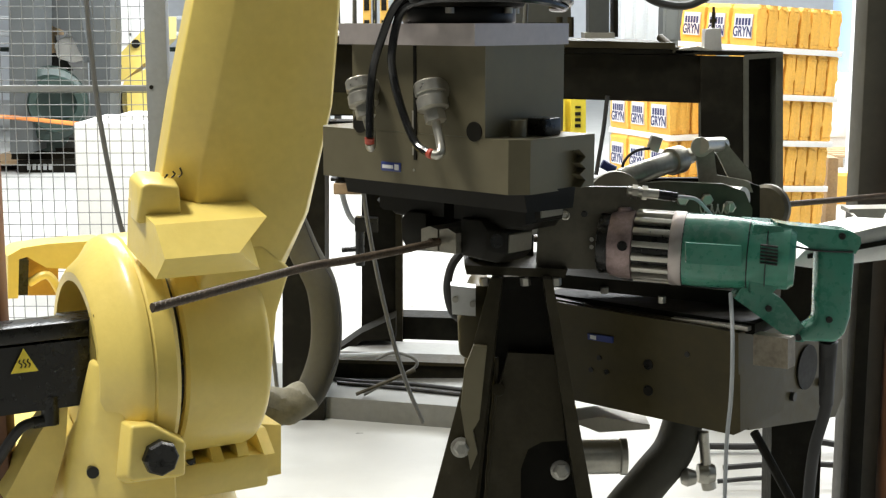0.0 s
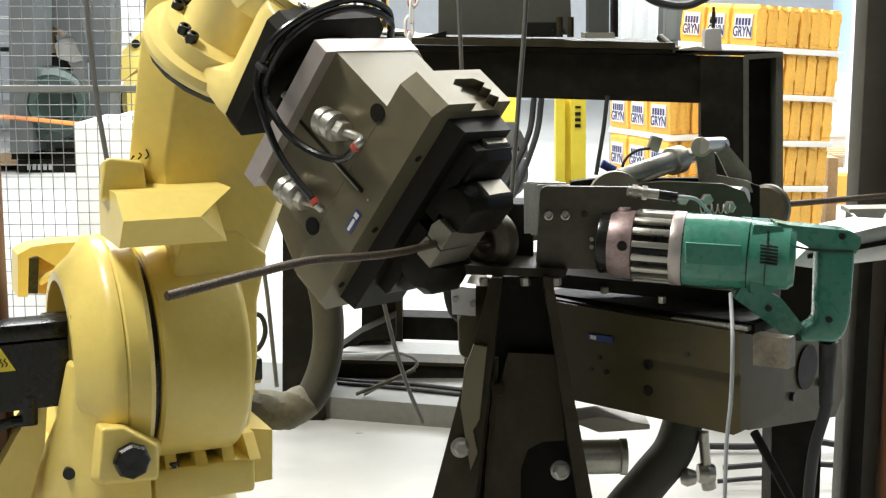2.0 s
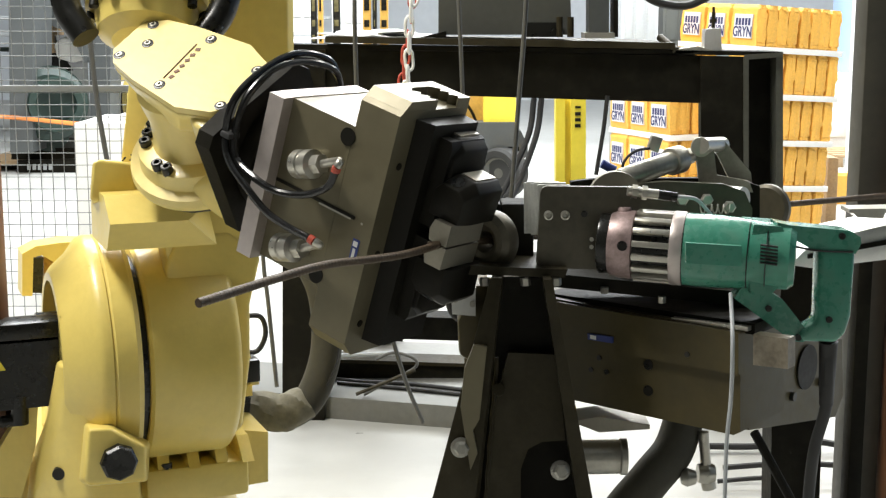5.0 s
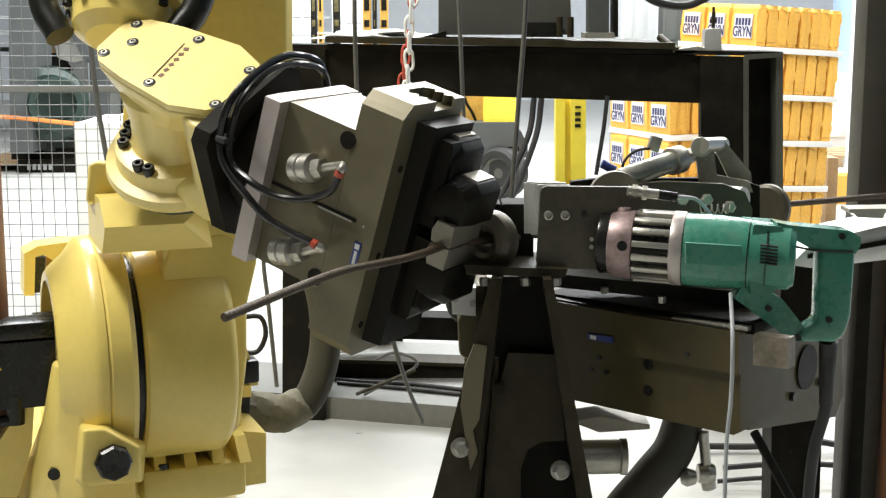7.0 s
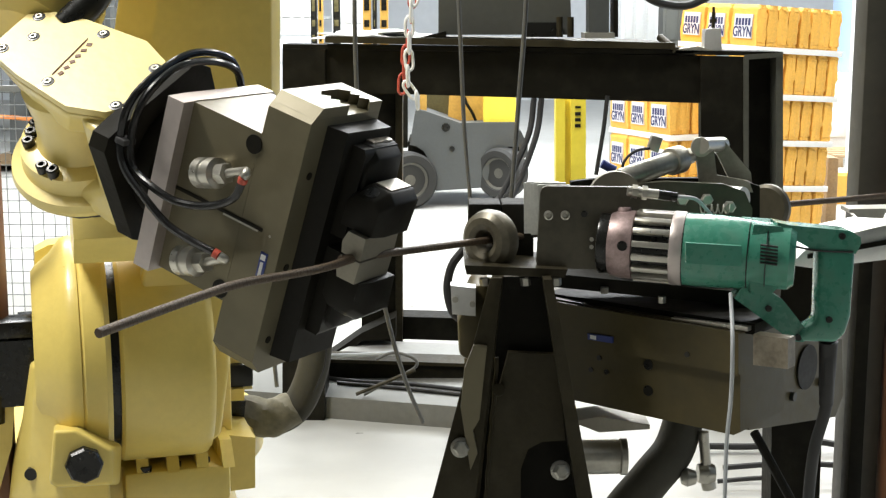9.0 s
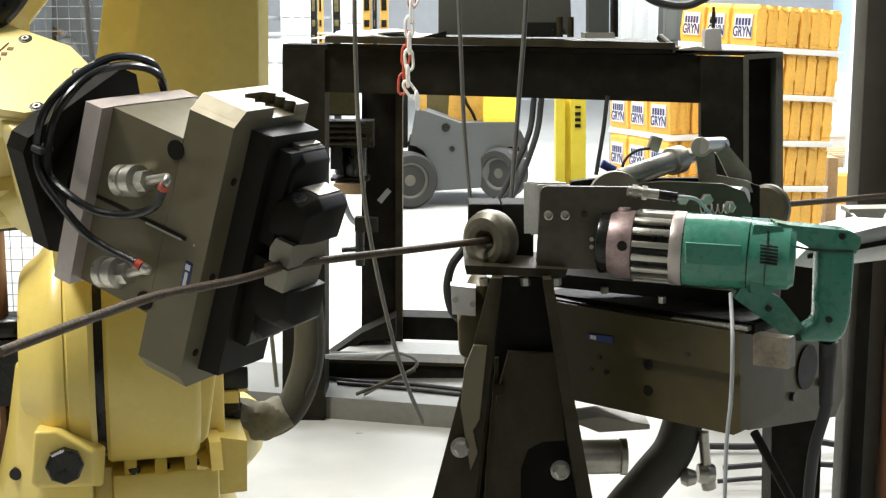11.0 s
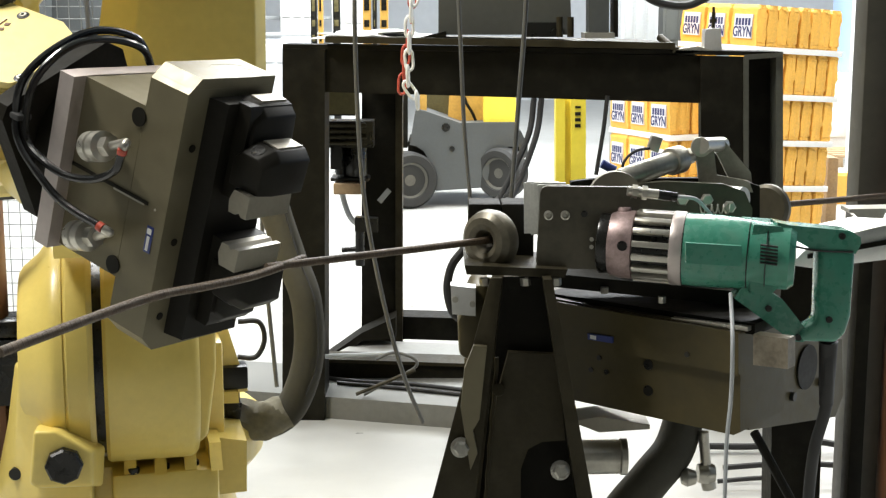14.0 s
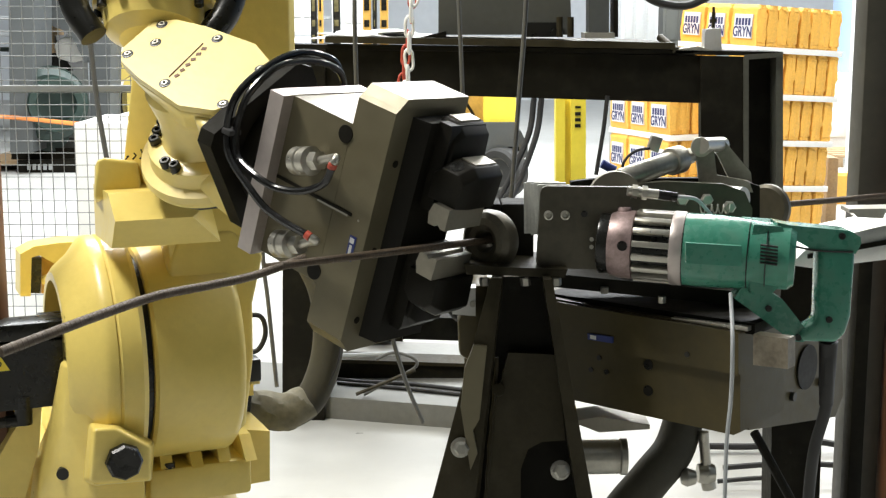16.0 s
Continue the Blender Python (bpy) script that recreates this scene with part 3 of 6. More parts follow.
def jaw(sign):
    """A jaw: carriage, two steps, a blunt finger and a pale insert; its grip line lies at y = 0."""
    s = sign
    def Y(*v):
        return [(a, s * b) for a, b in v]
    j = part("upper_jaw" if s > 0 else "lower_jaw", join(
        prism(Y((-0.072, 0.012), (-0.072, 0.175), (-0.045, 0.175), (-0.04, 0.165), (-0.04, 0.012)), -0.125, -0.022, "z", 0.004),
        loft([(Y((-0.098, 0.088), (-0.098, 0.150), (-0.085, 0.164), (-0.055, 0.162), (-0.034, 0.145), (-0.030, 0.088)), -0.030),
              (Y((-0.098, 0.088), (-0.098, 0.166), (-0.085, 0.180), (-0.050, 0.178), (-0.030, 0.160), (-0.026, 0.088)), -0.052),
              (Y((-0.098, 0.088), (-0.098, 0.166), (-0.085, 0.180), (-0.050, 0.178), (-0.030, 0.160), (-0.026, 0.088)), -0.125)], "z", 0.003),
        loft([(Y((-0.046, 0.042), (-0.046, 0.088), (-0.030, 0.104), (0.006, 0.103), (0.022, 0.090), (0.020, 0.042)), -0.006),
              (Y((-0.046, 0.042), (-0.046, 0.098), (-0.024, 0.122), (0.016, 0.120), (0.032, 0.104), (0.028, 0.042)), -0.036),
              (Y((-0.046, 0.042), (-0.046, 0.098), (-0.024, 0.122), (0.016, 0.120), (0.032, 0.104), (0.028, 0.042)), -0.110)], "z", 0.003)), JAWST, gripper, "blackened steel jaw")
    part("finger_insert", prism(Y((-0.022, 0.002), (-0.026, 0.022), (-0.019, 0.042), (0.017, 0.042), (0.018, 0.002), (0.007, 0.002), (0.0, 0.0075), (-0.007, 0.002)), -0.098, 0.006, "z", 0.002), FINGER, j, "pale ground steel finger insert")
    # Pale caps paint the overhead light on the jaw's top faces.
    part("cap", prism(Y((-0.082, 0.179), (-0.080, 0.183), (-0.053, 0.181), (-0.053, 0.177)), -0.118, -0.058, "z", 0.001), FINGER, j, "pale strip painted as the lit top corner")
    part("cap", prism(Y((-0.021, 0.121), (-0.019, 0.1245), (0.013, 0.1225), (0.013, 0.119)), -0.105, -0.042, "z", 0.001), FINGER, j, "pale strip painted as the lit top corner")
    part("screw_hole", rod((-0.010, s * 0.1085, -0.0235), (-0.010, s * 0.1130, -0.0207), 0.0125, 20), BLACKP, j)
    if s > 0:
        rack = part("rack", prism(NOTCH, 0.12, 0.175, "y", 0.0), OXIDE, j, "toothed steel rack")
        return j, rack
    return j


(jaw_up, jaw_rack), jaw_low = jaw(1), jaw(-1)

# ---- wrist, which rides on the gripper's flange ----
TILT = pose(0, 0, 0, 36)


def wrist_part(name, bm, material, label="", parent=None):
    ob = part(name, turned(bm, TILT), material, parent or robot, label)
    if parent is None:
        on_grip.append(ob)
    return ob


WX, WZ = -0.695, -0.036
COVER = [(-0.815, 0.012), (-0.785, 0.040), (-0.711, 0.056), (-0.573, 0.070), (-0.500, 0.044), (-0.474, 0.012), (-0.474, -0.086), (-0.505, -0.116), (-0.573, -0.140), (-0.711, -0.128), (-0.785, -0.112), (-0.825, -0.080)]
wrist = wrist_part("wrist", join(
    loft([([(WX + (x - WX) * 0.62, WZ + (z - WZ) * 0.8) for x, z in COVER], 0.02), ([(WX + (x - WX) * 0.9, WZ + (z - WZ) * 0.94) for x, z in COVER], 0.075), (COVER, 0.098), (COVER, 0.104)], "y", 0.008, 3),
    lathe([(-0.09, 0.10), (-0.075, 0.092), (-0.02, 0.086), (0.045, 0.092), (0.06, 0.08)], (WX, 0, WZ), (0, 1, 0), 40),
    lathe([(-0.165, 0.135), (-0.160, 0.158), (-0.148, 0.162), (-0.132, 0.158), (-0.126, 0.137), (-0.112, 0.134), (-0.092, 0.131), (-0.088, 0.118), (-0.086, 0.09)], (WX, 0, WZ), (0, 1, 0), 56),
    loft([([(-0.66, 0.035), (-0.62, 0.075), (-0.53, 0.085), (-0.488, 0.080), (-0.488, -0.15), (-0.62, -0.15)], -0.150), ([(-0.66, 0.030), (-0.62, 0.070), (-0.53, 0.085), (-0.488, 0.085), (-0.488, -0.155), (-0.62, -0.14)], -0.115), ([(-0.585, 0.035), (-0.565, 0.060), (-0.53, 0.078), (-0.488, 0.080), (-0.488, -0.15), (-0.585, -0.12)], -0.085), ([(-0.58, 0.030), (-0.56, 0.055), (-0.53, 0.072), (-0.488, 0.076), (-0.488, -0.145), (-0.58, -0.12)], 0.098)], "y", 0.008, 3)), YPALE)
cover = wrist_part("cover", prism(COVER, 0.106, 0.121, "y", 0.003, 2), YPALE, "pale yellow wrist cover with a faded red mark")
for x, z in ((-0.765, -0.037), (-0.657, -0.112), (-0.648, 0.040), (-0.506, -0.090), (-0.496, 0.022), (-0.790, 0.018), (-0.800, -0.085)):
    wrist_part("screw_seat", lathe([(0, 0.012), (0.0012, 0.012), (0.0014, 0.010)], (x, 0.121, z), (0, 1, 0), 18), BLACKP, "", cover)
    wrist_part("screw", screw((x, 0.1195, z), (0, 1, 0), 0.0075, 0.005), BRIGHT, "", cover)
ca, cb = Vector((-0.672, 0.122, -0.086)), Vector((-0.655, 0.122, 0.022))
wrist_part("mark", join(rod(ca, cb, 0.0012, 6), *[turned(box(-0.005, 0.005, -0.0004, 0.0008, -0.004, 0.004, 0), Matrix.Translation((ca + (cb - ca) * (0.1 + 0.16 * k)) + Vector((0.013, -0.0004, 0.0))) @ pose(0, 0, 0, 0, 25 + 11 * k, 0)) for k in range(6)]), BROWN, "faded brown lettering mark", cover)
for x, y, z in ((-0.795, -0.095, 0.002), (-0.783, -0.095, 0.026), (-0.768, -0.095, 0.048), (-0.694, -0.095, 0.082), (-0.668, -0.095, 0.080)):
    wrist_part("bolt", lathe([(0, 0.0125), (0.020, 0.0125), (0.022, 0.010), (0.022, 0.006), (0.012, 0.005)], (x, y, z), (0, 1, 0), 14), BLACKP, "black socket-head bolt", wrist)
gasket = wrist_part("ring_gasket", lathe([(-0.182, 0.10), (-0.182, 0.142), (-0.17, 0.148), (-0.163, 0.10)], (WX, 0, WZ), (0, 1, 0), 18), RUBBER, "torn black rubber gasket")
flange_cover = wrist_part("flange_cover", join(
    prism([(0.122, 0.018), (0.118, 0.088), (0.098, 0.106), (-0.125, 0.104), (-0.15, 0.08), (-0.15, -0.14), (-0.12, -0.17), (0.09, -0.17), (0.122, -0.14)], -0.488, -0.450, "x", 0.010, 3),
    rod((-0.45, -0.03, -0.04), (-0.41, -0.03, -0.04), 0.115, 40, None, 0.006)), DARKST, "black flange cover")
wrist_part("flange", rod((-0.41, -0.03, -0.04), (-0.383, -0.03, -0.04), 0.10, 40, None, 0.003), BLACKP, "black tool flange")
for k in range(6):
    ky, kz = -0.03 + 0.107 * math.cos(k * 1.047 + 0.4), -0.04 + 0.107 * math.sin(k * 1.047 + 0.4)
    wrist_part("bolt", rod((-0.41, ky, kz), (-0.40, ky, kz), 0.008, 12), BRIGHT, "", flange_cover)
# forearm: built along -z from the elbow
forearm = part("forearm", join(rod((0, 0, 0.15), (0, 0, -0.70), 0.14, 40, 0.115, 0.02), lathe([(0, 0.10), (0.01, 0.128), (0.045, 0.128), (0.055, 0.11), (0.10, 0.10), (0.12, 0.07)], (0, 0, -0.68), (0, 0, -1), 40)), YELLOW, robot)
for k in range(12):
    part("bolt", rod((0.116 * math.cos(k * 0.5236), 0.116 * math.sin(k * 0.5236), -0.72), (0.116 * math.cos(k * 0.5236), 0.116 * math.sin(k * 0.5236), -0.748), 0.010, 12), BLACKP, forearm, "black socket-head bolt")
for sx in (-1, 1):
    guard = join(hose([(sx * 0.17, 0.06, -0.2), (sx * 0.185, 0.06, -0.55), (sx * 0.165, 0.03, -0.72), (sx * 0.12, 0.02, -0.80)], 0.030, 16, 6), *[lathe([(0, 0.030), (0.003, 0.034), (0.008, 0.034), (0.011, 0.030)], (sx * (0.178 + 0.001 * k), 0.06, -0.36 - 0.022 * k), (0, 0, -1), 16) for k in range(10)])
    part("cable_guard", guard, BLACKP, forearm, "black corrugated cable guard")

# ---- reinforcing bar: three lengths, one either side of the gripper and one behind the guide ----
bar = thing("reinforcing_bar", (0, 0, 0), "rusty ribbed steel reinforcing bar, slightly bent", "steel bar")
BAR_R = 0.0068


def ribbed(points, steps=8):
    """Ribbed bar along a line of points."""
    path = smooth_path(points, steps)
    bms = [hose(points, BAR_R, 12, steps)]
    total = 0.0
    marks = []
    for a, b in zip(path, path[1:]):
        d = (b - a).length
        s = 0.009 - (total % 0.009)
        while s < d:
            marks.append((a + (b - a) * (s / d), (b - a).normalized()))
            s += 0.009
        total += d
    bm = bmesh.new()
    for c, d in marks:
        side = d.orthogonal().normalized()
        up = d.cross(side)
        lean = d * 0.004
        n = 10
        rings = []
        for off, rr in ((-0.0013, BAR_R * 0.98), (0, BAR_R * 1.09), (0.0013, BAR_R * 0.98)):
            rings.append([bm.verts.new(c + d * off + lean * math.cos(k * math.tau / n) + rr * (math.cos(k * math.tau / n) * side + math.sin(k * math.tau / n) * up)) for k in range(n)])
        for p, q in zip(rings, rings[1:]):
            for k in range(n):
                bm.faces.new((p[k], p[(k + 1) % n], q[(k + 1) % n], q[k]))
    bmesh.ops.recalc_face_normals(bm, faces=bm.faces)
    bms.append(bm)
    return join(*bms)


free_length = part("free_length", ribbed([(0, 0, -0.02), (0, 0, 0.12), (-0.004, 0.008, 0.24), (-0.010, 0.016, 0.35), (-0.007, 0.019, 0.47), (0.0, 0.019, 0.665)]), REBAR, bar)
middle_length = part("middle_length", ribbed([(0, 0, 0.03), (0, 0, -0.25), (0, 0, -0.55)]), REBAR, bar)
GUIDE = Vector((0.0886, 2.5131, 1.0949))
ALONG = Vector((0.627, 0.779, 0))
rear_a, rear_b = Vector((0.686, 2.950, 1.098)), Vector((1.197, 3.350, 1.080))
rear_length = part("rear_length", ribbed([(0, 0, 0), rear_b - rear_a]), REBAR, bar)

# ---- stand under the bar guide ----
stand = thing("support_stand", (0.10, 2.5, 0), "dark welded steel trestle under the bar guide", "stand")


def on(parent, name, bm, material, label=""):
    return part(name, here(bm, parent), material, parent, label)


top = on(stand, "top_plate", prism([(0.039, 1.060), (0.227, 1.052), (0.222, 1.037), (0.043, 1.043)], 2.44, 2.62, "y", 0.002), FRAMEST)
on(stand, "left_leg", loft([([(0.085, 1.044), (0.107, 1.044), (0.060, 0.631), (0.038, 0.390), (-0.099, 0.390), (-0.020, 0.631)], 2.40), ([(0.089, 1.044), (0.110, 1.044), (0.069, 0.631), (0.054, 0.390), (-0.089, 0.390), (-0.012, 0.631)], 2.43)], "y", 0.002), FRAMEST)
on(stand, "right_leg", prism([(0.180, 1.041), (0.196, 1.041), (0.277, 0.624), (0.326, 0.381), (0.294, 0.381), (0.248, 0.624)], 2.40, 2.50, "y", 0.002), FRAMEST)
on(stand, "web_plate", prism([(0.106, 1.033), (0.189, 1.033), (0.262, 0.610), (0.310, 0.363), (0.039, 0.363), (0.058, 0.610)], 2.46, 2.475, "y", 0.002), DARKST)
on(stand, "gusset", prism([(0.120, 0.898), (0.208, 0.894), (0.227, 0.731), (0.184, 0.728), (0.158, 0.714), (0.145, 0.676), (0.145, 0.487), (0.070, 0.487), (0.086, 0.720), (0.100, 0.817)], 2.435, 2.455, "y", 0.003), FRAMEST, "bare steel gusset plate with a cut-out")
on(stand, "flame_cut_edge", prism([(0.055, 0.923), (0.079, 0.921), (0.066, 0.786), (0.054, 0.765), (0.063, 0.722), (0.050, 0.690), (0.032, 0.807), (0.039, 0.881)], 2.385, 2.40, "y", 0.002), OXIDE, "flame-cut bare steel edge")
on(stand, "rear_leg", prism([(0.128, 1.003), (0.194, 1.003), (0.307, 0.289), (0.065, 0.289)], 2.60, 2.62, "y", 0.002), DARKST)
for c in ((0.032, 2.390, 0.732), (0.216, 2.410, 0.682)):
    b = on(stand, "bolt", join(lathe([(0, 0.0185), (0.003, 0.0185), (0.004, 0.0165)], c, (0.1, -1, 0.1), 20), lathe([(0.004, 0.0145), (0.016, 0.0145), (0.019, 0.0105)], c, (0.1, -1, 0.1), 6)), DULL, "bright hexagon bolt")
for a_, b_ in (((0.098, 2.432, 0.89), (0.07, 2.430, 0.50)), ((0.212, 2.432, 0.89), (0.235, 2.432, 0.74))):
    p_, q_ = Vector(a_), Vector(b_)
    on(stand, "weld_bead", hose([p_ + (q_ - p_) * (k / 14) + Vector((0.002 * (k % 2), 0, 0)) for k in range(15)], 0.0038, 8, 2), FRAMEST)
on(stand, "weld_stud", rod((0.102, 2.430, 0.829), (0.101, 2.410, 0.835), 0.012, 12), FRAMEST)
on(stand, "cross_tube", join(rod((0.265, 2.600, 0.644), (0.354, 2.600, 0.646), 0.034, 24), rod((0.349, 2.580, 0.652), (0.361, 2.580, 0.652), 0.036, 24)), BRIGHT, "bright turned cross tube")
for x in (857, 930, 985):
    on(stand, "bolt", rod(tuple(Vector((0.151, 2.460, 1.035)) + Vector(((x - 930) * 0.00102, 0, -0.002))), tuple(Vector((0.152, 2.460, 1.021)) + Vector(((x - 930) * 0.00102, 0, -0.002))), 0.010, 6), BRIGHT)

# ---- bar guide ----
guide = thing("bar_guide", tuple(GUIDE - Vector((0, 0, 0.06))), "worn steel guide ring on a black block", "bar guide")
on(guide, "ring", lathe([(-0.010, 0.017), (-0.020, 0.022), (-0.025, 0.032), (-0.023, 0.044), (-0.014, 0.054), (0.0, 0.058), (0.014, 0.055), (0.020, 0.048), (0.020, 0.016), (-0.010, 0.017)], GUIDE, ALONG, 48), RINGST, "rounded worn steel ring")
for x0, x1 in ((-0.04, 0.022), (0.023, 0.085)):
    on(guide, "block", box(GUIDE.x + x0, GUIDE.x + x1, GUIDE.y + 0.06, GUIDE.y + 0.15, GUIDE.z - 0.062, GUIDE.z + 0.06, 0.004), DARKST)

# ---- clamp ----
clamp = thing("bar_clamp", (0.232, 2.550, 1.033), "dark steel clamp with stacked plates and a pneumatic cylinder", "clamp")
front = on(clamp, "front_plate", prism([(0.190, 1.201), (0.362, 1.199), (0.371, 1.044), (0.176, 1.050), (0.172, 1.059), (0.178, 1.189), (0.182, 1.198)], 2.47, 2.485, "y", 0.003), CLAMPST)
for k in range(5):
    on(clamp, "shim_plate", prism([(x - 0.0058 * k, z + 0.003 * (k % 2) + 0.002) for x, z in [(0.173, 1.200), (0.232, 1.200), (0.233, 1.105), (0.175, 1.105)]], 2.486 + 0.007 * k, 2.491 + 0.007 * k, "y", 0.001), ZINC)
for x, y in ((970, 381), (1000, 381)):
    on(clamp, "screw", lathe([(0, 0.0085), (0.008, 0.0085), (0.009, 0.006), (0.004, 0.004)], tuple(Vector((0.208, 2.470, 1.148)) + Vector(((x - 985) * 0.00102, 0.0, 0))), (0, -1, 0), 14), BRIGHT)
on(clamp, "hole", rod((0.259, 2.472, 1.150), (0.258, 2.468, 1.150), 0.006, 12), BLACKP)
for y in (424, 438):
    on(clamp, "screw", rod(tuple(Vector((0.273, 2.472, 1.095)) + Vector((0, 0, (431 - y) * 0.001))), tuple(Vector((0.272, 2.464, 1.097)) + Vector((0, 0, (431 - y) * 0.001))), 0.004, 10), BRIGHT)
CAMX, CAMZ = [(0.327, 1.166)][0]
on(clamp, "cam_disc", prism([(CAMX + 0.052 * math.cos(a), CAMZ + 0.052 * math.sin(a)) for a in [i * math.pi / 14 for i in range(15)]], 2.56, 2.58, "y", 0.003), FINGER, "rounded steel cam")
on(clamp, "rear_plate", prism([(0.345, 1.185), (0.432, 1.192), (0.542, 1.187), (0.584, 1.172), (0.600, 1.139), (0.600, 1.103), (0.347, 1.083)], 2.62, 2.64, "y", 0.003), CLAMPST)
on(clamp, "back_plate", prism([(0.256, 1.180), (0.313, 1.187), (0.585, 1.187), (0.636, 1.171), (0.639, 1.090), (0.258, 1.090)], 2.72, 2.74, "y", 0.003), DARKST)
on(clamp, "end_disc", lathe([(-0.008, 0.02), (-0.010, 0.045), (-0.004, 0.052), (0.008, 0.052), (0.012, 0.02)], (0.703, 2.930, 1.098), tuple(ALONG), 36), CLAMPST, "dark round end disc")
on(clamp, "roller", lathe([(-0.03, 0.012), (-0.03, 0.026), (0.03, 0.026), (0.03, 0.012)], (0.564, 2.660, 1.153), (0.7, -0.7, 0), 24), BRIGHT)
cyl = on(clamp, "cylinder", join(rod((0.345, 2.640, 1.194), (0.472, 2.700, 1.228), 0.021, 28, None, 0.004), rod((0.450, 2.690, 1.223), (0.475, 2.710, 1.227), 0.028, 28, None, 0.003)), DULL, "small dull aluminium pneumatic cylinder")
part("piston_rod", here(join(rod((0.472, 2.700, 1.228), (0.519, 2.740, 1.237), 0.009, 16), rod((0.484, 2.720, 1.229), (0.501, 2.730, 1.232), 0.016, 6)), clamp), BRIGHT, cyl)
part("blue_coupling", here(rod((0.311, 2.660, 1.223), (0.337, 2.660, 1.209), 0.009, 14), clamp), BLUE, cyl, "blue push-in coupling")
part("switch_block", here(turned(box(-0.011, 0.011, -0.012, 0.012, -0.015, 0.015, 0.002), Matrix.Translation((0.413, 2.660, 1.262)) @ pose(0, 0, 0, 0, 18, 0)), clamp), BRIGHT, cyl)
part("switch_cable", here(hose([(0.403, 2.650, 1.254), (0.375, 2.650, 1.248), (0.354, 2.650, 1.229), (0.347, 2.650, 1.199)], 0.0028, 8), clamp), RUBBER, cyl)
lever = on(clamp, "lever", join(
    prism([(0.503, 1.259), (0.525, 1.267), (0.540, 1.248), (0.548, 1.194), (0.613, 1.182), (0.622, 1.159), (0.515, 1.159)], 2.715, 2.727, "y", 0.002),
    prism([(0.528, 1.260), (0.570, 1.258), (0.625, 1.195), (0.631, 1.157), (0.594, 1.157), (0.557, 1.229)], 2.755, 2.767, "y", 0.002)), LEVERST, "forked steel lever")
part("pin", here(join(rod((0.513, 2.700, 1.254), (0.570, 2.780, 1.249), 0.016, 20), lathe([(0, 0.02), (0.008, 0.02), (0.01, 0.015)], (0.513, 2.712, 1.251), (0, -1, 0), 20)), clamp), BRIGHT, lever)
for c in ((0.509, 2.615, 1.158), (0.461, 2.615, 1.158), (0.553, 2.615, 1.144)):
    on(clamp, "bolt", lathe([(0, 0.012), (0.012, 0.012), (0.014, 0.009)], c, (0, -1, 0), 6), BRIGHT)
on(clamp, "spring", hose([tuple(Vector((0.494, 2.600, 1.141)) + Vector((0.0022 * k, 0.009 * math.sin(k * 1.2), 0.009 * math.cos(k * 1.2)))) for k in range(28)], 0.0016, 6, 2), BRIGHT, "coiled steel spring")
sensor = on(clamp, "proximity_sensor", join(rod((0.335, 2.460, 1.194), (0.391, 2.460, 1.187), 0.009, 14), rod((0.343, 2.460, 1.193), (0.353, 2.460, 1.192), 0.013, 6), rod((0.361, 2.460, 1.191), (0.371, 2.460, 1.190), 0.013, 6)), BRIGHT, "threaded proximity sensor")
part("plug", here(rod((0.391, 2.460, 1.187), (0.425, 2.460, 1.182), 0.009, 12), clamp), BLACKP, sensor)
part("cable", here(hose([(0.423, 2.460, 1.183), (0.460, 2.470, 1.178), (0.487, 2.500, 1.155), (0.504, 2.520, 1.137)], 0.0035, 8), clamp), LGREY, sensor)
on(clamp, "base_rail", prism([(0.198, 1.034), (0.593, 0.995), (0.594, 0.968), (0.207, 1.008)], 2.5, 2.66, "y", 0.003), DARKST)
for c in ((0.301, 2.495, 1.009), (0.409, 2.495, 0.991), (0.212, 2.495, 1.026)):
    on(clamp, "bolt", rod(c, tuple(Vector(c) + Vector((0, 0, -0.012))), 0.008, 6), BRIGHT)

# ---- electric tool ----
tool = thing("power_tool", (0.432, 2.460, 1.019), "green electric power tool with ribbed gear head and D-shaped handle", "power tool")
TA, TB = Vector((0.328, 2.470, 1.095)), Vector((0.571, 2.400, 1.086))
TD = (TB - TA).normalized()
NECK = TA + TD * 0.11
head = on(tool, "gear_head", join(rod(TA - TD * 0.04, TA + TD * 0.02, 0.058, 32, 0.05, 0.006), rod(TA - TD * 0.002, TA + TD * 0.006, 0.06, 32), rod(TA + TD * 0.005, NECK, 0.056, 40)), BLACKP, "dark finned gear head")
TUP = Vector((0, 0, 1)) - TD * TD.z
TUP.normalize()
TSIDE = TD.cross(TUP)
for k in range(16):
    a = k * math.tau / 16 + 0.2
    out = TUP * math.cos(a) + TSIDE * math.sin(a)
    m = Matrix((TD, out.cross(TD), out)).transposed().to_4x4()
    part("rib", here(turned(box(0.026, 0.094, -0.0055, 0.0055, 0.053, 0.066, 0.002), Matrix.Translation(TA) @ m), tool), BRIGHT, head, "bright cooling rib")
part("collar", here(join(rod(NECK - TD * 0.018, NECK + TD * 0.006, 0.0675, 40, None, 0.003)), tool), PINKPL, head, "pinkish worn alloy collar")
part("side_screw", here(rod((0.320, 2.400, 1.102), (0.318, 2.390, 1.104), 0.009, 16), tool), BLACKP, head)
housing = on(tool, "housing", join(
    lathe([(0.0, 0.064), (0.01, 0.066), (0.05, 0.0665), (0.11, 0.064), (0.14, 0.061), (0.19, 0.058), (0.2, 0.05)], NECK, TD, 44),
    prism([(0.545, 1.147), (0.594, 1.143), (0.605, 1.115), (0.605, 1.049), (0.579, 1.022), (0.545, 1.022), (0.530, 1.084)], 2.36, 2.46, "y", 0.014, 3)), GREEN)
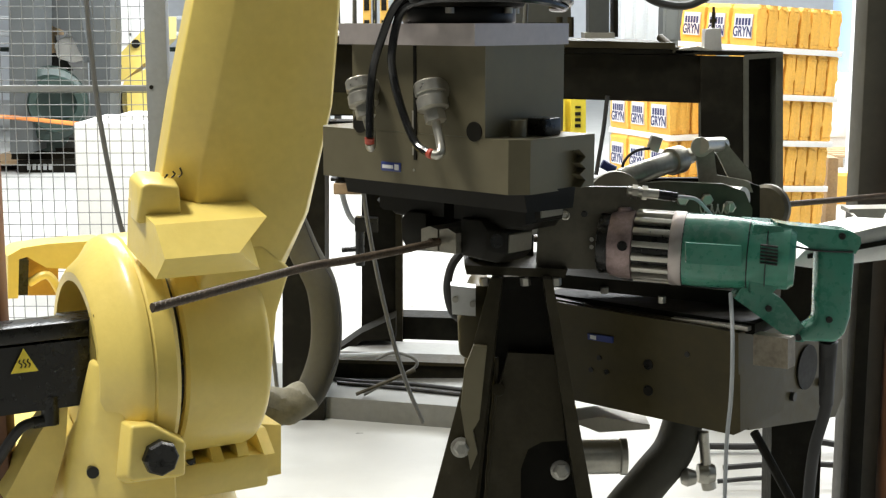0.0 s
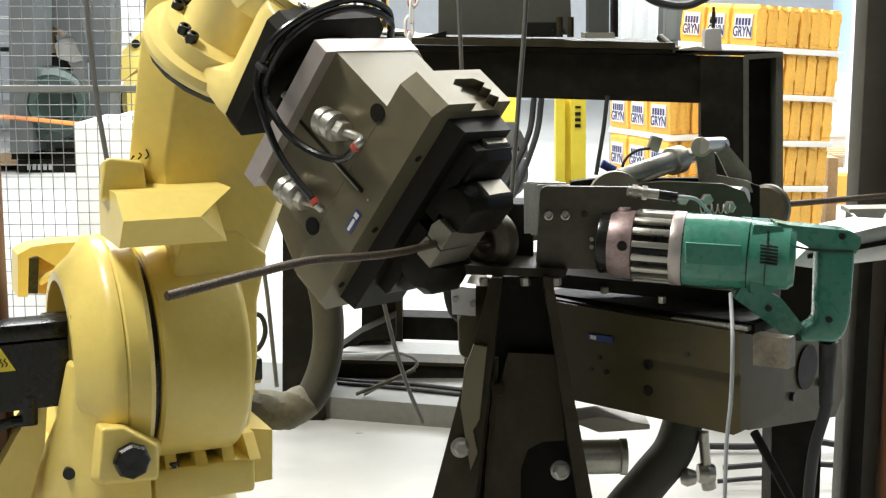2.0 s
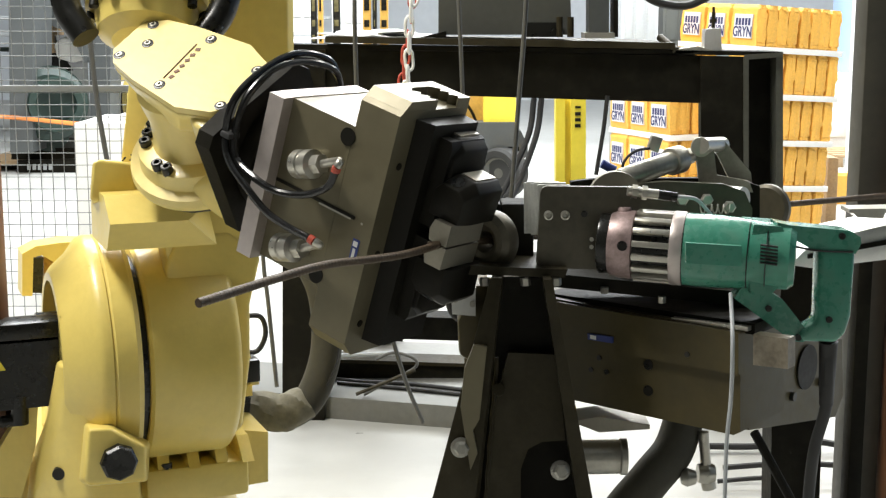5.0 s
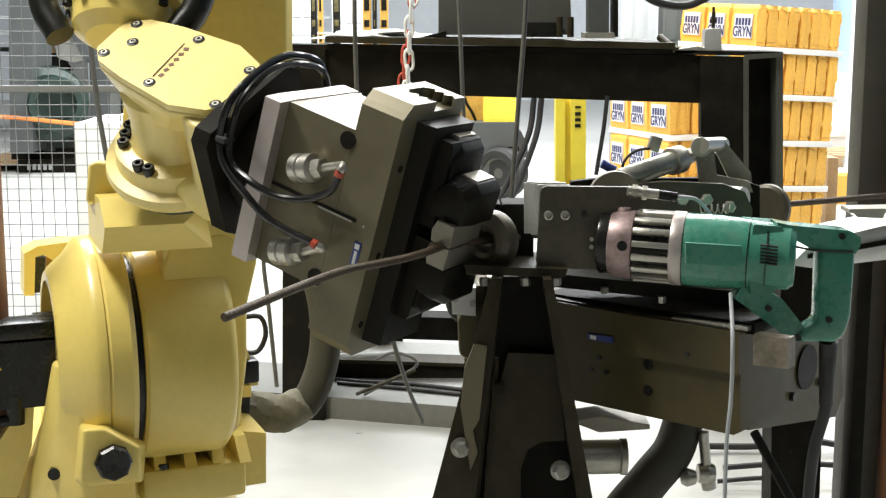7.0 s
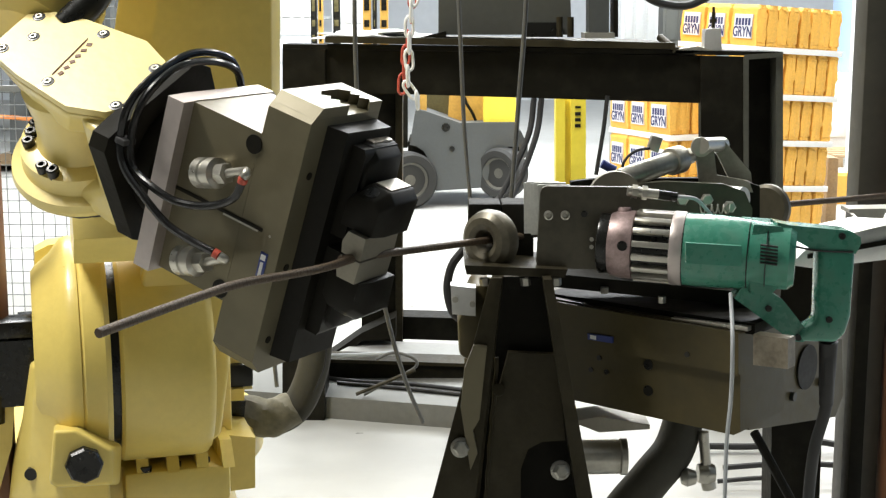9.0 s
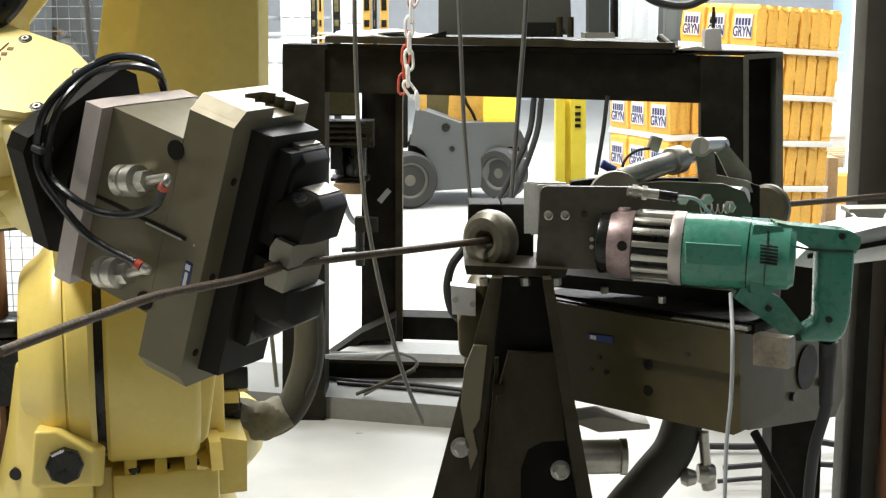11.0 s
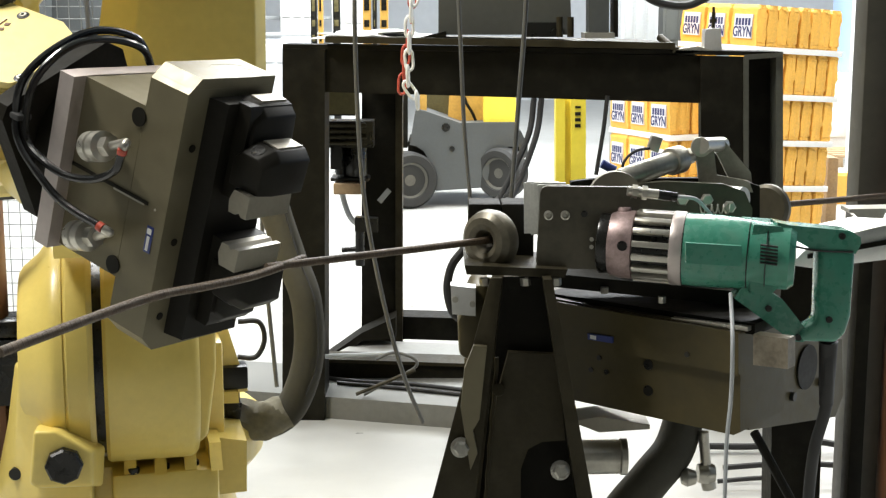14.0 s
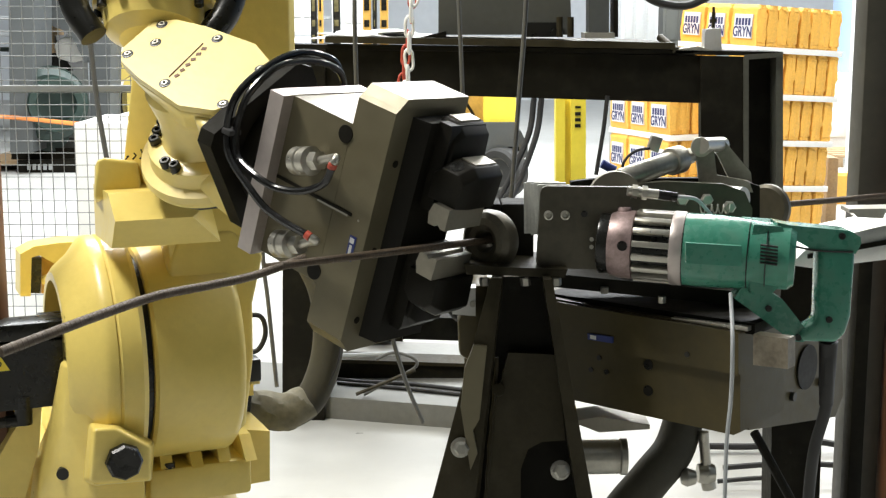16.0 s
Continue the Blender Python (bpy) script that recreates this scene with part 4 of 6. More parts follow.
for k in range(6):
    c0, c1 = Vector((0.551, 2.334, 1.109)), Vector((0.581, 2.334, 1.105))
    part("vent_slot", here(rod(c0 + Vector((0, 0, -0.0062 * (k - 1))), c1 + Vector((0, 0, -0.0062 * (k - 1))), 0.0021, 8), tool), BLACKP, housing)
part("name_panel", here(prism([(0.421, 1.119), (0.518, 1.113), (0.519, 1.077), (0.423, 1.083)], 2.333, 2.345, "y", 0.003), tool), GREEN, housing)
for s_ in (0.004, 0.118, 0.15):
    part("seam_ring", here(lathe([(s_, 0.0655 - 0.02 * s_), (s_ + 0.0006, 0.0668 - 0.018 * s_), (s_ + 0.0014, 0.0668 - 0.018 * s_), (s_ + 0.002, 0.0655 - 0.02 * s_)], NECK, TD, 44), tool), BLACKP, housing)
on(tool, "drive_casting", join(lathe([(-0.03, 0.03), (-0.028, 0.046), (-0.018, 0.058), (0.0, 0.0625), (0.018, 0.063), (0.024, 0.0625), (0.028, 0.05)], TA, TD, 36), rod(TA + TD * 0.002 + TUP * 0.03, TA + TD * 0.002 + TUP * 0.068, 0.017, 20, 0.012, 0.003)), PINKC, "worn pinkish alloy casting")
handle = on(tool, "handle", join(
    prism([(0.587, 1.149), (0.612, 1.144), (0.717, 1.134), (0.735, 1.123), (0.737, 1.111), (0.728, 1.093), (0.654, 1.099), (0.618, 1.119), (0.598, 1.119)], 2.37, 2.425, "y", 0.010, 3),
    loft([([(0.665, 1.103), (0.729, 1.097), (0.727, 0.981), (0.719, 0.948), (0.703, 0.931), (0.641, 0.933), (0.634, 0.950), (0.667, 0.970)], 2.372), ([(0.665, 1.103), (0.729, 1.097), (0.727, 0.981), (0.719, 0.948), (0.703, 0.931), (0.641, 0.933), (0.634, 0.950), (0.667, 0.970)], 2.425)], "y", 0.014, 3),
    prism([(0.536, 1.040), (0.579, 1.024), (0.605, 1.009), (0.651, 0.952), (0.663, 0.939), (0.644, 0.931), (0.625, 0.933), (0.519, 1.011)], 2.38, 2.42, "y", 0.012, 3)), GREEN)
for c in ((0.589, 2.366, 1.138), (0.702, 2.366, 1.125), (0.687, 2.370, 0.974), (0.635, 2.376, 0.940), (0.580, 2.376, 0.993)):
    part("screw_recess", here(rod(c, tuple(Vector(c) + Vector((0, 0.006, 0))), 0.006, 14), tool), BLACKP, handle)
part("seam", here(hose([(0.618, 2.367, 1.107), (0.663, 2.367, 1.099), (0.722, 2.367, 1.097)], 0.002, 6), tool), BLACKP, handle)
part("power_cord", here(hose([(0.696, 2.400, 0.932), (0.698, 2.400, 0.880), (0.703, 2.420, 0.800), (0.696, 2.460, 0.701), (0.701, 2.500, 0.575), (0.707, 2.500, 0.449)], 0.011, 12), tool), RUBBER, handle, "black power cord with a long strain relief")
part("strain_relief", here(rod((0.696, 2.400, 0.928), (0.703, 2.420, 0.805), 0.017, 18, 0.013), tool), RUBBER, handle)

# ---- lower gripper, which carries the clamp ----
lower = thing("lower_gripper", (0.409, 2.600, 0.690), "large burnished steel gripper mounted below the clamp", "gripper")
LM = Matrix.Translation(GUIDE) @ pose(0, 0, 0, 0, 0, -38.83)


def low(name, bm, material, label="", parent=None):
    return part(name, here(turned(bm, LM), lower), material, parent or lower, label)


lbody = low("body", join(
    prism([(-0.174, -0.126), (0.042, -0.133), (0.435, -0.142), (0.443, -0.325), (0.430, -0.333), (0.082, -0.329), (-0.185, -0.306), (-0.192, -0.199)], 0.16, 0.34, "y", 0.006, 2),), OXIDE_SHADED)
low("upper_band", prism([(0.048, -0.136), (0.437, -0.142), (0.440, -0.218), (0.069, -0.216)], 0.150, 0.16, "y", 0.003), OXIDE_SHADED)
low("top_rail", prism([(0.002, -0.128), (0.453, -0.128), (0.454, -0.148), (0.015, -0.148)], 0.18, 0.32, "y", 0.003), DARKST)
low("top_edge", prism([(0.293, -0.136), (0.447, -0.132), (0.447, -0.140), (0.294, -0.142)], 0.165, 0.18, "y", 0.002), BRIGHT, "bright machined edge")
low("end_body", prism([(0.447, -0.216), (0.706, -0.275), (0.954, -0.321), (0.977, -0.460), (0.937, -0.503), (0.490, -0.428)], 0.10, 0.30, "x", 0.01, 2), OXIDE_SHADED)
low("end_block", prism([(0.470, -0.137), (0.535, -0.136), (0.537, -0.189), (0.472, -0.192)], 0.14, 0.17, "y", 0.003), WEARST, "dull grey steel end block")
for z_ in (-0.062, 0.062):
    low("bolt_hole", rod(tuple(Vector((0.305, 0.765, -0.400)) + Vector((-0.012, z_ * 1.2, 0))), tuple(Vector((0.305, 0.765, -0.400)) + Vector((0.004, z_ * 1.2, 0))), 0.010, 14), BLACKP)
low("round_port", rod((0.305, 0.760, -0.348), tuple(Vector((0.305, 0.760, -0.348)) - Vector((0.02, 0, 0))), 0.05, 32), JAWST)
low("logo_plate", prism([(0.124, -0.187), (0.180, -0.186), (0.180, -0.198), (0.125, -0.199)], 0.146, 0.151, "y", 0.001), BLUE, "small blue plate with a pale mark", lbody)
low("mark", prism([(0.131, -0.189), (0.144, -0.189), (0.144, -0.197), (0.131, -0.196)], 0.1445, 0.147, "y", 0.0005), WHITEP, "pale mark", lbody)
for c, r in (((0.143, 0.158, -0.235), 0.005), ((0.125, 0.158, -0.261), 0.005), ((0.160, 0.158, -0.260), 0.005), ((0.251, 0.158, -0.231), 0.010), ((0.252, 0.158, -0.281), 0.010), ((0.337, 0.148, -0.196), 0.005)):
    low("bore", rod(c, tuple(Vector(c) + Vector((0, 0.006, 0))), r, 16), BLACKP, "", lbody)
on(lower, "left_bracket", prism([(0.015, 0.987), (0.064, 0.982), (0.064, 0.926), (0.018, 0.930)], 2.62, 2.66, "y", 0.003), ALU, "pale aluminium bracket with screws")
for c in ((0.024, 2.620, 0.960), (0.058, 2.620, 0.951)):
    on(lower, "screw", rod(c, tuple(Vector(c) + Vector((0, -0.006, 0))), 0.006, 10), BRIGHT)
on(lower, "left_cheek", loft([([(0.058, 0.980), (0.092, 0.983), (0.093, 0.824), (0.052, 0.824), (0.032, 0.836), (0.029, 0.906)], 2.66), ([(0.058, 0.980), (0.092, 0.983), (0.093, 0.824), (0.052, 0.824), (0.032, 0.836), (0.029, 0.906)], 2.8)], "y", 0.01), OXIDE_SHADED)
on(lower, "black_hose", hose([(0.045, 2.800, 1.031), (0.019, 2.800, 0.995), (0.009, 2.800, 0.947), (0.019, 2.800, 0.899), (0.037, 2.800, 0.880)], 0.009), RUBBER)
on(lower, "carrier_arm", hose([(0.503, 2.750, 0.674), (0.476, 2.720, 0.616), (0.427, 2.700, 0.562), (0.359, 2.700, 0.464), (0.350, 2.700, 0.327), (0.353, 2.700, 0.188)], 0.052, 16, 6, 0.7), CANVAS, "dark curved carrier arm")
on(lower, "carrier_plate", prism([(0.266, 0.720), (0.308, 0.727), (0.409, 0.711), (0.409, 0.702), (0.309, 0.695), (0.268, 0.711)], 2.6, 2.68, "y", 0.003), FINGER, "bright sheet under the gripper")
on(lower, "post", prism([(0.837, 0.968), (0.922, 0.982), (0.951, 0.524), (0.955, 0.128), (0.834, 0.128), (0.824, 0.524)], 3.3, 3.4, "y", 0.003), DARKST)
on(lower, "brace", rod((0.663, 2.800, 0.634), (0.748, 2.800, 0.483), 0.010, 10), DARKST)
valve = on(lower, "air_valve", join(rod((0.539, 2.720, 0.659), (0.547, 2.720, 0.580), 0.011, 14), lathe([(0, 0.02), (0.02, 0.024), (0.035, 0.018)], (0.530, 2.720, 0.570), (1, 0, 0), 14), lathe([(0, 0.014), (0.012, 0.02), (0.03, 0.014)], (0.492, 2.700, 0.568), (1, 0, 0), 12), rod((0.545, 2.720, 0.580), (0.555, 2.720, 0.537), 0.015, 14)), BRIGHT, "bright air valve with couplings")

# ---- rail of the bar feed and the post beside it ----
rail = thing("feed_rail", (0.851, 2.900, 0.964), "aluminium profile rail of the bar feed", "rail")
on(rail, "profile", loft([([(0.711, 1.004), (0.757, 1.053), (0.985, 1.107), (0.990, 1.025), (0.760, 0.997)], 2.75), ([(0.710, 1.022), (0.757, 1.068), (0.985, 1.118), (0.989, 1.039), (0.760, 1.004)], 2.85)], "y", 0.003), ALU)
on(rail, "groove", prism([(0.746, 1.028), (0.985, 1.073), (0.986, 1.063), (0.746, 1.019)], 2.742, 2.752, "y", 0.001), DARKST)
on(rail, "end_clip", join(prism([(0.812, 1.127), (0.966, 1.130), (0.967, 1.119), (0.812, 1.119)], 2.70, 2.76, "y", 0.002), prism([(0.822, 1.119), (0.888, 1.119), (0.884, 1.107), (0.832, 1.109)], 2.71, 2.75, "y", 0.002)), BRIGHT)
on(rail, "foot", box((0.992, 3.200, 0.909)[0], (1.026, 3.200, 0.909)[0], 3.2, 3.26, 0, 1.06, 0.003), DARKST)
solid("steel_post", box(1.03, 1.115, 3.36, 3.46, 0, 3.2, 0.004), POSTST, "dark painted steel post beside the bar feed", "post")
solid("brown_post", box(1.12, 1.2, 3.3, 3.4, 0, 1.32, 0.004), BROWN, "rust-brown steel post beside the dark one", "post")

# ---- black portal frame with the machine on it ----
portal = thing("portal_frame", (0.1, 4.6, 0), "black welded steel portal frame carrying a machine", "steel frame")


on(portal, "top_flange", prism([(-0.582, 1.414), (1.235, 1.386), (1.236, 1.370), (-0.582, 1.398)], 5.0, 5.25, "y", 0.002), DARKST)
on(portal, "top_beam", prism([(-0.585, 1.398), (0.940, 1.371), (0.945, 1.199), (-0.143, 1.232), (-0.588, 1.244)], 5.02, 5.2, "y", 0.002), DARKST)
on(portal, "column", prism([(-0.582, 1.398), (-0.429, 1.394), (-0.449, 0.000), (-0.610, 0.000)], 5.0, 5.2, "y", 0.003), DARKST)
col = on(portal, "column", prism([(0.936, 1.372), (1.092, 1.368), (1.146, 0.000), (0.983, 0.000)], 5.0, 5.05, "y", 0.003), DARKST)
part("web", here(prism([(1.106, 1.365), (1.261, 1.369), (1.318, -0.015), (1.155, -0.015)], 5.12, 5.14, "y", 0.002), portal), DARKST, col)
# Edges coloured lighter than the black frame, where the light catches them.
part("side_flange", here(prism([(1.216, 1.371), (1.240, 1.371), (1.297, -0.001), (1.271, -0.001)], 5.02, 5.2, "y", 0.002), portal), EDGEST, col, "side flange edge, painted lighter as if lit")
part("front_edge", here(prism([(1.091, 1.362), (1.110, 1.362), (1.160, 0.002), (1.141, 0.002)], 4.995, 5.06, "y", 0.001), portal), EDGEST, col, "front flange edge, painted lighter as if lit")
part("top_edge", here(prism([(1.095, 1.376), (1.234, 1.384), (1.235, 1.368), (1.110, 1.358), (1.096, 1.358)], 4.996, 5.01, "y", 0.001), portal), EDGEST, col, "top edge, painted lighter as if lit")
rear = on(portal, "rear_column", prism([(-0.349, 1.298), (-0.204, 1.298), (-0.211, 0.001), (-0.362, 0.001)], 5.9, 6.0, "y", 0.003), DARKST)
# Paler strip stands in for the lit edge of the column.
part("flange_edge", here(prism([(-0.203, 1.299), (-0.174, 1.299), (-0.180, 0.007), (-0.210, 0.007)], 5.88, 6.02, "y", 0.002), portal), FRAMEST, rear, "column flange edge, paler to look lit")
on(portal, "cross_beam", prism([(-0.601, 1.385), (-0.450, 1.385), (-0.452, 1.256), (-0.603, 1.256)], 5.2, 6.0, "y", 0.003), DARKST)
plate = on(portal, "top_plate", prism([(-0.425, 1.443), (0.837, 1.419), (0.838, 1.395), (-0.426, 1.419)], 4.97, 5.9, "y", 0.003), FRAMEST, "worn steel top plate")

machine = thing("bench_machine", (0.247, 5.200, 1.449), "grey box-shaped machine standing on the portal frame", "machine")
on(machine, "housing", prism([(-0.017, 1.446), (-0.016, 2.096), (0.441, 2.096), (0.476, 1.446)], 5.10, 5.50, "y", 0.006), GREYP)
on(machine, "foot", prism([(-0.081, 1.438), (0.012, 1.460), (0.012, 1.438), (-0.081, 1.425)], 5.05, 5.15, "y", 0.003), DARKST)
on(machine, "slot", prism([(0.294, 1.438), (0.293, 1.491), (0.429, 1.491), (0.429, 1.438)], 5.08, 5.10, "y", 0.001), BLACKP)
on(machine, "column", prism([(0.528, 1.439), (0.519, 1.967), (0.591, 1.967), (0.602, 1.439)], 5.00, 5.10, "y", 0.004), FORKG)
on(machine, "column_foot", prism([(0.510, 1.435), (0.510, 1.455), (0.617, 1.455), (0.618, 1.435)], 4.96, 5.10, "y", 0.002), BRIGHT)
on(machine, "upright", prism([(0.618, 1.439), (0.607, 1.967), (0.624, 1.967), (0.635, 1.439)], 5.00, 5.10, "y", 0.002), DARKST)
for x in (1000, 1010):
    on(machine, "clamp_bolt", rod(tuple(Vector((0.467, 5.050, 1.438)) + Vector(((x - 1010) * 0.004, 0, 0))), tuple(Vector((0.466, 5.050, 1.511)) + Vector(((x - 1010) * 0.004, 0, 0))), 0.012, 10), FRAMEST)
stop = thing("stop_block", (0.985, 5.020, 1.375), "pale aluminium stop block on the portal frame", "stop block")
on(stop, "block", prism([(0.952, 1.375), (0.953, 1.467), (1.010, 1.471), (1.018, 1.375)], 5.02, 5.08, "y", 0.003), ALU)
on(stop, "spindle", join(rod((0.988, 5.050, 1.471), (0.988, 5.050, 1.528), 0.007, 10), rod((0.987, 5.050, 1.491), (0.986, 5.050, 1.503), 0.013, 10), rod((0.988, 5.050, 1.524), (0.987, 5.050, 1.548), 0.005, 8)), FRAMEST)
solid("loose_pipe", rod((0.802, 5.100, 1.437), (0.847, 5.000, 1.390), 0.014, 14), FRAMEST, "short steel pipe lying on the frame", "pipe")
solid("loose_plate", prism([(0.833, 1.392), (0.925, 1.406), (0.980, 1.390), (0.854, 1.378)], 5.0, 5.1, "y", 0.001), BRIGHT, "thin bright steel sheet on the frame", "sheet")
pile = thing("paper_pile", (-0.275, 5.200, 1.428), "loose heap of white papers on the frame", "paper")
for k in range(9):
    c = Vector((-0.403, 5.200, 1.436)) + Vector((0.035 * k, random.uniform(-0.1, 0.15), 0.004 * (k % 4)))
    on(pile, "paper_sheet", turned(box(-0.07, 0.07, -0.1, 0.1, 0, 0.004, 0.001), Matrix.Translation(c) @ pose(0, 0, 0, random.uniform(-8, 8), random.uniform(-9, 9), random.uniform(-60, 60))), CARD)

# platform with its kerb in front of the frame
def slab(corners, z0, z1, bevel=0.003):
    """Flat plate over four floor corners."""
    return prism([(c[0], c[1]) for c in corners], z0, z1, "z", bevel)


solid("floor_plate", slab(((-0.891, 5.148, 0.020), (0.241, 4.842, 0.020), (0.264, 5.312, 0.020), (-0.968, 5.614, 0.020)), 0.0, 0.085), FLOORPL, "worn grey steel floor plate before the frame", "floor plate")
duct = thing("cable_duct", (-0.215, 5.350, 0.047), "black cable duct with a lid along the frame", "duct")
on(duct, "channel", prism([(-0.596, 0.154), (0.262, 0.126), (0.263, 0.037), (-0.598, 0.079)], 5.3, 5.42, "y", 0.003), DARKST)
on(duct, "lid", prism([(-0.595, 0.170), (0.262, 0.142), (0.262, 0.129), (-0.595, 0.156)], 5.29, 5.43, "y", 0.002), FRAMEST)
on(portal, "tray", slab(((-0.517, 5.415, 0.120), (0.264, 5.341, 0.120), (0.282, 5.708, 0.120), (-0.356, 5.813, 0.120)), 0.0, 0.12), TRAYST, "grey steel tray inside the frame")
on(portal, "rear_beam", prism([(-0.237, 0.196), (0.293, 0.181), (0.293, 0.077), (-0.238, 0.093)], 5.95, 6.1, "y", 0.003), DARKST)
on(portal, "left_beam", prism([(-0.690, 0.052), (-0.510, 0.062), (-0.349, 0.177), (-0.203, 0.246), (-0.203, 0.152), (-0.349, 0.142), (-0.509, -0.018), (-0.691, -0.018)], 5.7, 5.85, "y", 0.003), DARKST)
solid("loose_rod", rod((-0.329, 5.000, 0.102), (-0.105, 5.000, 0.197), 0.007, 10), FRAMEST, "loose steel rod end on the floor plate", "rod")
solid("bent_wire", hose([(-0.30, 5.02, 0.095), (-0.22, 5.02, 0.14), (-0.13, 5.02, 0.185), (-0.098, 5.02, 0.215), (-0.12, 5.03, 0.24), (-0.19, 5.05, 0.252), (-0.255, 5.05, 0.225)], 0.006, 8), CABLE, "bent grey wire lying over the plate", "wire")
solid("floor_cable", hose([(-0.477, 5.000, 0.248), (-0.313, 5.100, 0.231), (-0.172, 5.100, 0.238)], 0.009, 8), LGREY, "grey cable lying over the duct", "cable", "floor cables")
solid("floor_cable", hose([(-0.514, 5.30, 0.093), (-0.325, 5.22, 0.093), (-0.144, 5.19, 0.093), (0.079, 5.10, 0.093)], 0.008, 8), RUBBER, "black cable lying on the floor plate", "cable", "floor cables")
solid("floor_cable", hose([(-0.414, 5.20, 0.093), (-0.187, 5.13, 0.093), (0.079, 5.03, 0.093)], 0.008, 8), RUBBER, "black cable lying on the floor plate", "cable", "floor cables")
solid("floor_cable", hose([(0.923, 4.600, 0.026), (1.102, 4.600, 0.026), (1.259, 4.600, 0.047), (1.419, 4.600, 0.026)], 0.012, 8), RUBBER, "black cable lying on the floor", "cable", "floor cables")
solid("floor_cable", hose([(0.921, 4.300, 0.049), (1.143, 4.300, 0.064), (1.329, 4.300, 0.055)], 0.010, 8), RUBBER, "black cable lying on the floor", "cable", "floor cables")
solid("floor_cable", hose([(0.883, 4.200, 0.037), (1.046, 4.200, 0.050), (1.083, 4.200, 0.041)], 0.008, 8), RUBBER, "black cable lying on the floor", "cable", "floor cables")

# valve bracket on the rear column
reg = thing("air_regulator", (-0.346, 5.700, 0.472), "black air regulator with a white hose on the frame column", "regulator")
on(reg, "body", join(rod((-0.351, 5.700, 0.630), (-0.353, 5.700, 0.472), 0.02, 14), rod((-0.429, 5.700, 0.538), (-0.345, 5.700, 0.545), 0.012, 10), prism([(-0.371, 0.681), (-0.276, 0.674), (-0.276, 0.616), (-0.372, 0.621)], 5.68, 5.74, "y", 0.004)), BLACKP)
on(reg, "white_hose", hose([(-0.429, 5.700, 0.882), (-0.426, 5.700, 0.786), (-0.391, 5.700, 0.678), (-0.332, 5.700, 0.637), (-0.284, 5.700, 0.654)], 0.012, 10), LGREY, "pale plastic air hose")
unit = thing("hydraulic_unit", (-0.393, 5.600, 0.986), "dark hydraulic unit with hoses under the beam", "machine")
on(unit, "block", join(prism([(-0.483, 1.194), (-0.360, 1.194), (-0.361, 1.113), (-0.484, 1.113)], 5.6, 5.7, "y", 0.005), prism([(-0.473, 1.090), (-0.287, 1.090), (-0.288, 0.981), (-0.474, 0.981)], 5.6, 5.75, "y", 0.005), prism([(-0.463, 0.981), (-0.416, 0.981), (-0.417, 0.892), (-0.464, 0.892)], 5.6, 5.68, "y", 0.004)), BLACKP)
on(unit, "valve_body", prism([(-0.476, 1.215), (-0.352, 1.215), (-0.352, 1.120), (-0.476, 1.120)], 5.58, 5.60, "y", 0.004), OLIVE, "oily olive valve body")
for k in range(4):
    on(unit, "valve_spool", rod((-0.47, 5.59, 1.075 - 0.024 * k), (-0.315 - 0.02 * (k % 2), 5.59, 1.075 - 0.024 * k), 0.0095, 14), FRAMEST)
on(unit, "pump_housing", join(rod((-0.37, 5.72, 0.985), (-0.37, 5.72, 0.845), 0.050, 24, None, 0.006), rod((-0.43, 5.70, 0.985), (-0.43, 5.70, 0.86), 0.020, 18), box(-0.47, -0.31, 5.66, 5.80, 0.835, 0.850, 0.003)), BLACKP, "black pump housing")
on(unit, "oil_tray", box(-0.455, -0.33, 5.62, 5.78, 0.785, 0.83, 0.004), WOOD, "tan tray under the pump")
on(unit, "pale_tag", prism([(-0.424, 1.190), (-0.383, 1.190), (-0.383, 1.130), (-0.425, 1.130)], 5.59, 5.602, "y", 0.001), LGREY)
solid("column_tag", turned(box(-0.012, 0.012, -0.003, 0.0, -0.035, 0.035, 0.003), Matrix.Translation((-0.256, 5.900, 0.744)) @ pose(0, 0, 0, 0, 40, 0)), LGREY, "pale tag tied to the column", "tag")

# ---- hanging cables and chain ----
for a in ([(-0.246, 3.900, 1.742), (-0.249, 3.900, 1.462), (-0.237, 3.900, 1.109), (-0.211, 3.900, 0.880), (-0.156, 3.900, 0.612), (-0.108, 3.950, 0.427), (-0.062, 4.000, 0.293)],
          [(0.037, 4.200, 1.761), (0.052, 4.200, 1.459), (0.066, 4.200, 1.167), (0.088, 4.200, 0.917)],
          [(0.220, 3.600, 1.723), (0.215, 3.600, 1.523), (0.199, 3.600, 1.288), (0.182, 3.600, 1.034)]):
    solid("hanging_cable", join(hose([(a[0][0], a[0][1], 7.99), a[0]], 0.0065, 8), hose(a, 0.0065, 8)), CABLE, "grey cable hanging from above", "cable", "hanging cables")
solid("hanging_cable", hose([(0.600, 5.000, 1.227), (0.588, 5.000, 1.103), (0.564, 5.000, 0.937)], 0.008, 8), RUBBER, "black cable hanging beside the light curtain", "cable", "hanging cables")
for dx in (0, 14):
    solid("black_hose", hose([tuple(Vector((0.334, 5.030, 1.213)) + Vector((dx * 0.002, 0, 0))), tuple(Vector((0.307, 4.900, 1.091)) + Vector((dx * 0.002, 0, 0))), tuple(Vector((0.222, 4.800, 0.919)) + Vector((dx * 0.003, 0, 0))), tuple(Vector((0.169, 4.700, 0.852)) + Vector((dx * 0.003, 0, 0)))], 0.011, 8), RUBBER, "black hose hanging from the beam", "hose", "black hoses")
